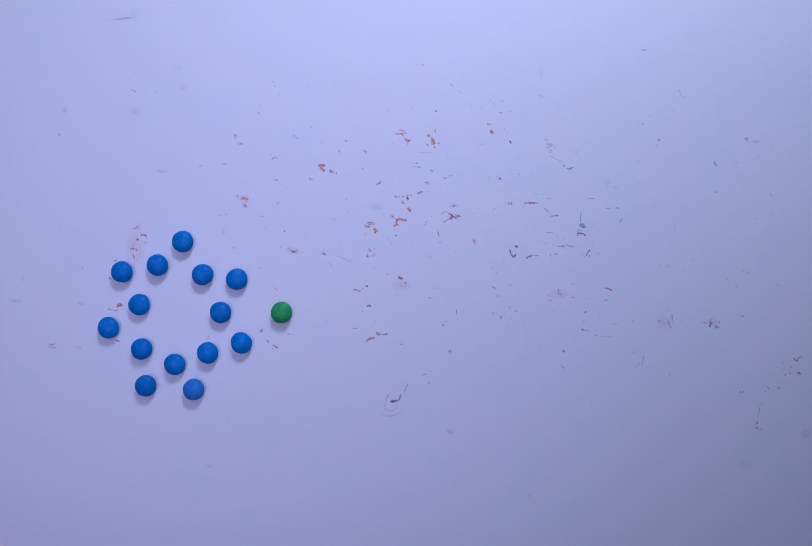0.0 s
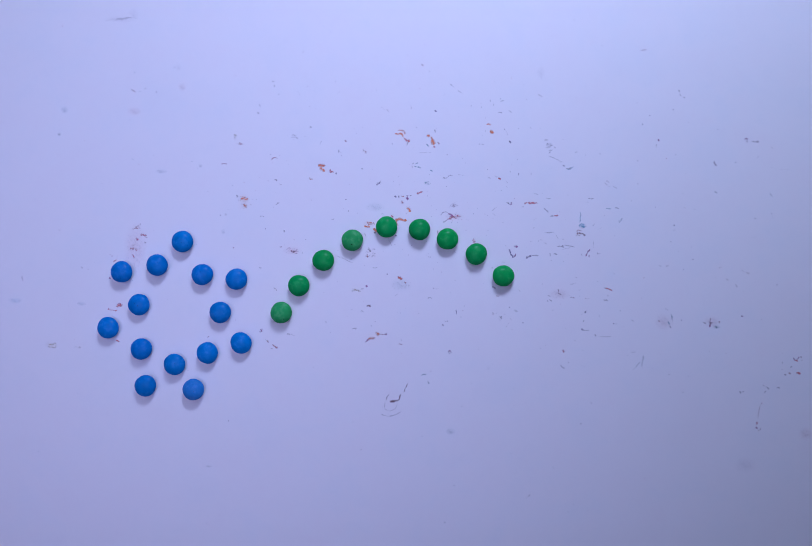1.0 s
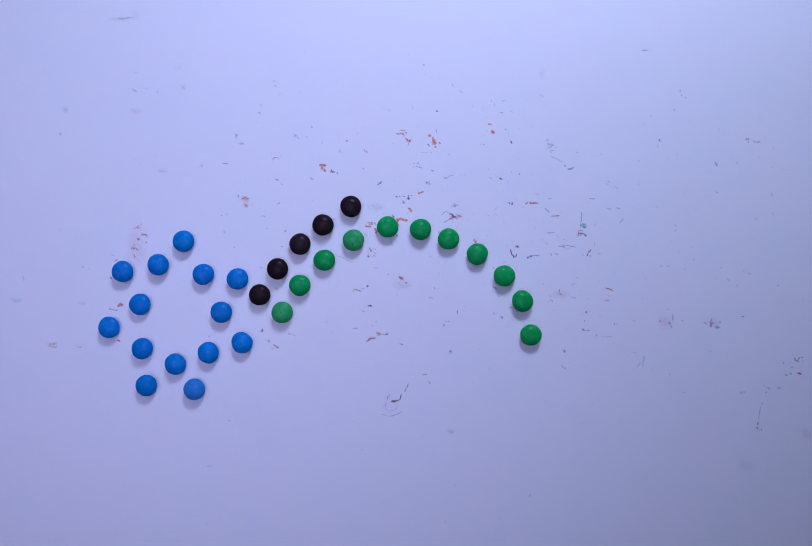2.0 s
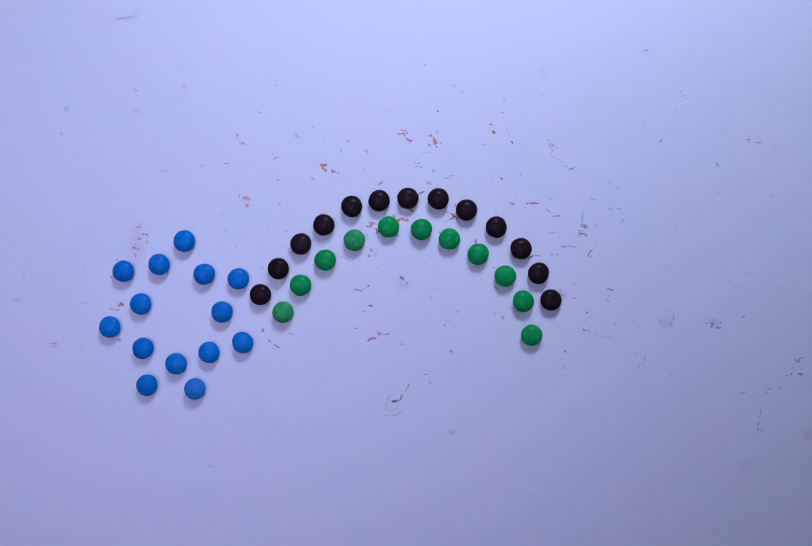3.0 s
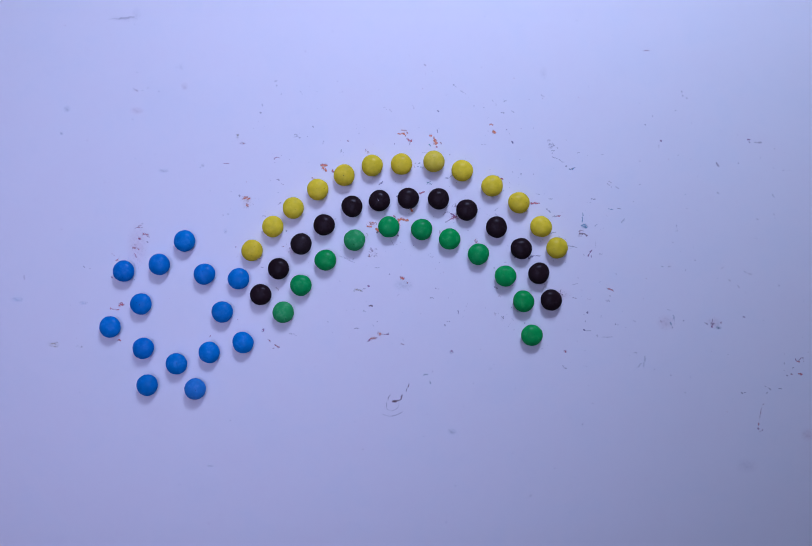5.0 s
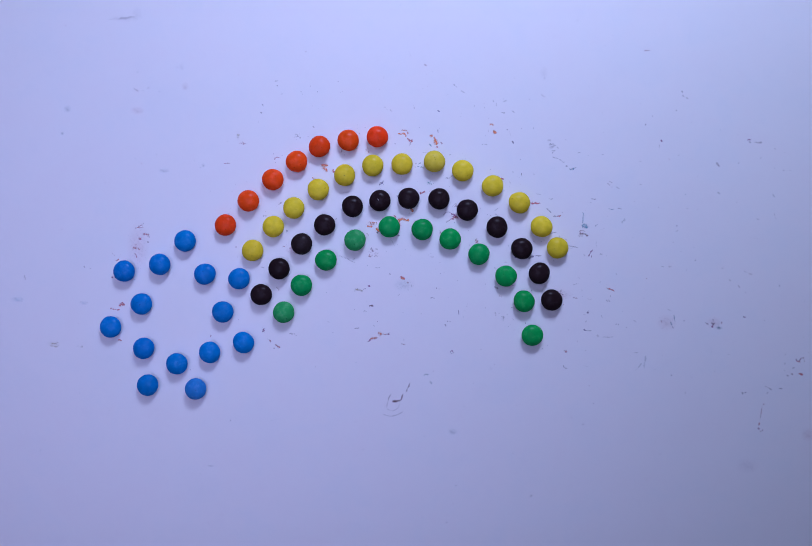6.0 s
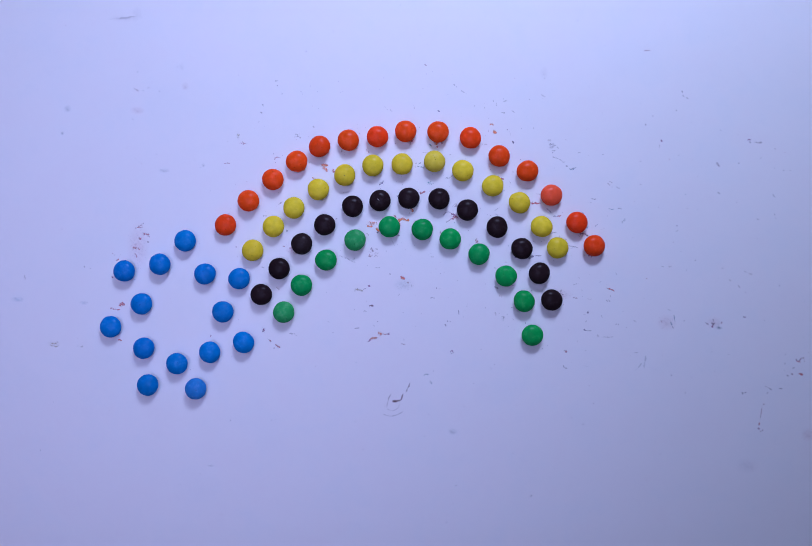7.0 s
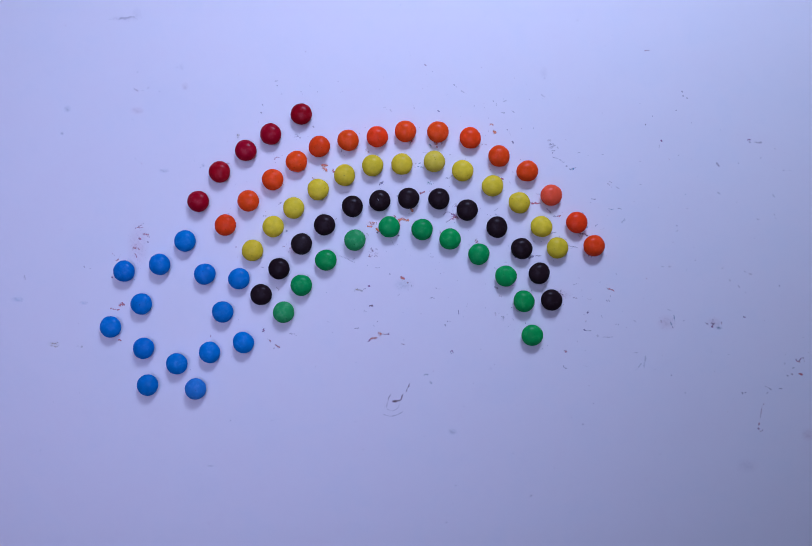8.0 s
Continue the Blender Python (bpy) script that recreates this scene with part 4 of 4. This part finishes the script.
def lentil(seed):
    """A sugar-coated lentil: domed above and below, a rounded rim, not quite round."""
    r = random.Random(seed)
    bm = bmesh.new()
    segs, rings = 48, 22
    a2, a3, p2, p3 = r.uniform(0.0, 0.026), r.uniform(0.002, 0.014), r.uniform(0, 6), r.uniform(0, 6)
    a5, p5 = r.uniform(0.003, 0.010), r.uniform(0, 6)
    fat = r.uniform(0.96, 1.05)
    loops = []
    for j in range(1, rings):
        lat = -math.pi / 2 + math.pi * j / rings
        rho = abs(math.cos(lat)) ** 0.90
        z = math.copysign(abs(math.sin(lat)) ** 1.12, math.sin(lat)) * HALF * fat
        loop = []
        for i in range(segs):
            a = 2 * math.pi * i / segs
            wob = 1 + a2 * math.cos(2 * a + p2) + a3 * math.cos(3 * a + p3) + a5 * math.cos(5 * a + p5 + 2 * lat)
            wob += 0.013 * noise.noise(Vector((math.cos(a) * 2.2 + seed * 7, math.sin(a) * 2.2, lat * 0.8)))
            dent = 1 + 0.035 * noise.noise(Vector((math.cos(a) * rho * 1.6 + seed, math.sin(a) * rho * 1.6, z * 300)))
            loop.append(bm.verts.new((RADIUS * rho * wob * math.cos(a), RADIUS * rho * wob * math.sin(a), z * dent)))
        loops.append(loop)
    low, high = bm.verts.new((0, 0, -HALF * fat)), bm.verts.new((0, 0, HALF * fat))
    for j in range(len(loops) - 1):
        for i in range(segs):
            k = (i + 1) % segs
            bm.faces.new((loops[j][i], loops[j][k], loops[j + 1][k], loops[j + 1][i]))
    for i in range(segs):
        k = (i + 1) % segs
        bm.faces.new((low, loops[0][k], loops[0][i]))
        bm.faces.new((high, loops[-1][i], loops[-1][k]))
    me = bpy.data.meshes.new("candy")
    bm.to_mesh(me)
    bm.free()
    me.shade_smooth()
    lift = -min(v.co.z for v in me.vertices)
    return me, lift


SHAPES = [lentil(s) for s in range(1, 14)]
TINTED = {}
TALLY = {c: 0 for c in SHELL}
PLACED = []


def candy(colour, x, y, seconds, pale=False):
    """One candy, laid at (x, y) millimetres at that time; before it, it waits in its colour's row at the table's side."""
    pick = (len(PLACED) * 5 + 3) % len(SHAPES)
    me, lift = SHAPES[pick]
    key = (pick, colour, pale)
    if key not in TINTED:
        TINTED[key] = me.copy()
        TINTED[key].materials.append(CANDY[colour, pale])
    ob = new(colour + "_candy", TINTED[key])
    words = ("browner, dull " if pale and colour == "black" else "paler, mottled " if pale else "") + colour
    tagged(ob, words + " sugar-coated lentil candy lying flat on the white tabletop", "candy", colour + " candies")
    turn = rng.uniform(0, 360)
    spot = pose(x * MM, y * MM, lift, rng.uniform(-1.2, 1.2), rng.uniform(-1.2, 1.2), turn)
    row = list(SHELL).index(colour)
    wait = pose(0.345 + 0.018 * TALLY[colour], -0.20 - 0.024 * row, lift, 0, 0, turn)
    TALLY[colour] += 1
    ob.matrix_world = spot
    PLACED.append((ob, spot, wait, seconds))
    return ob


candy("blue", -141.1, 19.9, 0)
candy("blue", -157.1, 5.0, 0)
candy("blue", -179.6, 0.7, 0)
candy("blue", -128.6, -1.0, 0)
candy("blue", -107.0, -3.9, 0)
candy("blue", -168.7, -20.0, 0)
candy("blue", -117.2, -24.9, 0)
candy("blue", -188.2, -34.6, 0)
candy("blue", -167.2, -48.0, 0)
candy("blue", -125.4, -50.5, 0)
candy("blue", -104.1, -44.2, 0)
candy("blue", -146.2, -57.8, 0)
candy("blue", -164.6, -71.3, 0)
candy("blue", -134.2, -73.6, 0, pale=True)
candy("green", -78.7, -25.0, 0, pale=True)
candy("green", -67.6, -7.9, 0.1)
candy("green", -52.1, 8.0, 0.2)
candy("green", -33.8, 20.7, 0.3, pale=True)
candy("green", -12.1, 29.1, 0.4)
candy("green", 8.7, 27.5, 0.6)
candy("green", 26.4, 21.5, 0.7)
candy("green", 44.6, 12.0, 0.8)
candy("green", 61.7, -1.8, 1.0)
candy("green", 73.2, -17.7, 1.1)
candy("green", 78.5, -39.2, 1.3)
candy("black", -93.0, -13.9, 1.4)
candy("black", -81.7, 2.5, 1.5)
candy("black", -67.5, 18.2, 1.6, pale=True)
candy("black", -53.0, 30.3, 1.82)
candy("black", -35.4, 42.0, 1.94)
candy("black", -18.1, 45.7, 2.06)
candy("black", 0.1, 47.2, 2.17)
candy("black", 19.3, 46.9, 2.28)
candy("black", 37.2, 39.9, 2.4)
candy("black", 56.0, 29.1, 2.52)
candy("black", 71.7, 15.6, 2.64)
candy("black", 82.8, 0.0, 2.76)
candy("black", 90.7, -16.9, 3.0)
candy("yellow", -98.5, 14.0, 3.3)
candy("yellow", -85.4, 29.1, 3.4)
candy("yellow", -72.5, 40.9, 3.5)
candy("yellow", -57.1, 52.6, 3.6)
candy("yellow", -40.4, 61.7, 3.8)
candy("yellow", -22.7, 67.9, 3.9)
candy("yellow", -4.2, 68.8, 4.1)
candy("yellow", 16.3, 70.5, 4.2, pale=True)
candy("yellow", 34.2, 64.8, 4.3)
candy("yellow", 53.2, 55.2, 4.4)
candy("yellow", 70.1, 44.6, 4.6)
candy("yellow", 84.1, 29.5, 4.7)
candy("yellow", 94.3, 16.1, 4.85)
candy("orange", -115.7, 30.0, 5.2)
candy("orange", -101.2, 45.3, 5.32)
candy("orange", -85.8, 58.8, 5.43)
candy("orange", -70.8, 70.3, 5.55)
candy("orange", -56.4, 79.8, 5.66)
candy("orange", -38.2, 83.8, 5.78)
candy("orange", -19.8, 86.1, 5.9)
candy("orange", -2.0, 89.5, 6.1)
candy("orange", 18.5, 89.2, 6.2)
candy("orange", 39.0, 85.5, 6.3)
candy("orange", 57.2, 74.0, 6.4)
candy("orange", 75.1, 64.6, 6.6)
candy("orange", 90.3, 49.4, 6.7, pale=True)
candy("orange", 106.5, 32.2, 6.8)
candy("orange", 117.4, 17.5, 7.0)
candy("red", -132.8, 44.9, 7.4)
candy("red", -119.4, 63.6, 7.5)
candy("red", -102.9, 77.2, 7.6)
candy("red", -87.2, 87.6, 7.8)
candy("red", -67.9, 100.3, 7.9)


def on_shell(ob, bm, lift):
    """Lay the points of bm, in the candy's space, onto the top of its shell."""
    shell = bmesh.new()
    shell.from_mesh(ob.data)
    tree = BVHTree.FromBMesh(shell)
    for v in bm.verts:
        hit = tree.ray_cast(Vector((v.co.x, v.co.y, 0.02)), Vector((0, 0, -1)))[0]
        v.co.z = (hit.z if hit else 0.0) + lift
    shell.free()


def nick(ob, x, y, length, heading, size=0.17):
    """A pale scratch through the sugar shell, near the top of a candy; millimetres from its middle."""
    bm = film_mesh()
    for i in range(5):
        s = (i / 4 - 0.5) * length
        flake(bm, (x + s * math.cos(heading)) * MM, (y + s * math.sin(heading)) * MM, size * rng.uniform(0.7, 1.3) * MM)
    for v in bm.verts:
        v.co = ob.matrix_world.to_3x3().inverted() @ v.co
    on_shell(ob, bm, 0.00005)
    tagged(mesh_object("scratch", bm, SCRATCH, ob), "pale scratch in the shell")


def pit(ob, x, y, size):
    """A dark pin-hole or rubbed spot in the sugar shell; millimetres from the candy's middle."""
    bm = film_mesh()
    for _ in range(4):
        flake(bm, (x + rng.gauss(0, 0.35) * size) * MM, (y + rng.gauss(0, 0.35) * size) * MM, size * rng.uniform(0.4, 0.8) * MM)
    for v in bm.verts:
        v.co = ob.matrix_world.to_3x3().inverted() @ v.co
    on_shell(ob, bm, 0.00004)
    tagged(mesh_object("pit", bm, PIT, ob), "small dark pit in the shell")


SCRATCH = plain_material("pale_scratch", (0.30, 0.28, 0.30), 0.6, 900.0)
PIT = dye_material("dark_pit", (0.03, 0.02, 0.015), 0.75)


def laid(colour, nth):
    return [p[0] for p in PLACED if p[0].name.startswith(colour)][nth]


nick(laid("black", 5), -0.9, 0.3, 1.3, 2.3)
pit(laid("green", 3), -0.1, -2.6, 0.55)
pit(laid("green", 0), 2.0, -3.9, 0.6)
pit(laid("orange", 2), 0.6, 4.4, 0.55)
pit(laid("orange", 4), -0.9, 0.8, 0.3)
pit(laid("orange", 4), -2.4, -1.0, 0.3)
pit(laid("yellow", 4), 0.0, -0.9, 0.4)
pit(laid("yellow", 7), -0.2, 2.2, 0.32)
pit(laid("yellow", 7), 0.5, 0.6, 0.28)
pit(laid("blue", 0), 0.3, -0.9, 0.4)
pit(laid("blue", 5), 0.2, -0.2, 0.35)
pit(laid("blue", 5), -1.6, 1.0, 0.4)
pit(laid("blue", 13), 1.2, -0.6, 0.45)


# ---------------------------------------------------------------- what moves
def motions():
    step = 1 / FPS
    for ob, spot, wait, seconds in PLACED:
        if seconds <= 0:
            continue
        lands = round(seconds * FPS) - 1
        rows = [(0.0, wait), ((lands - 1) * step, wait), (lands * step, spot), (8.0, spot)]
        walk(ob, rows[1:] if lands == 1 else rows)


motions()
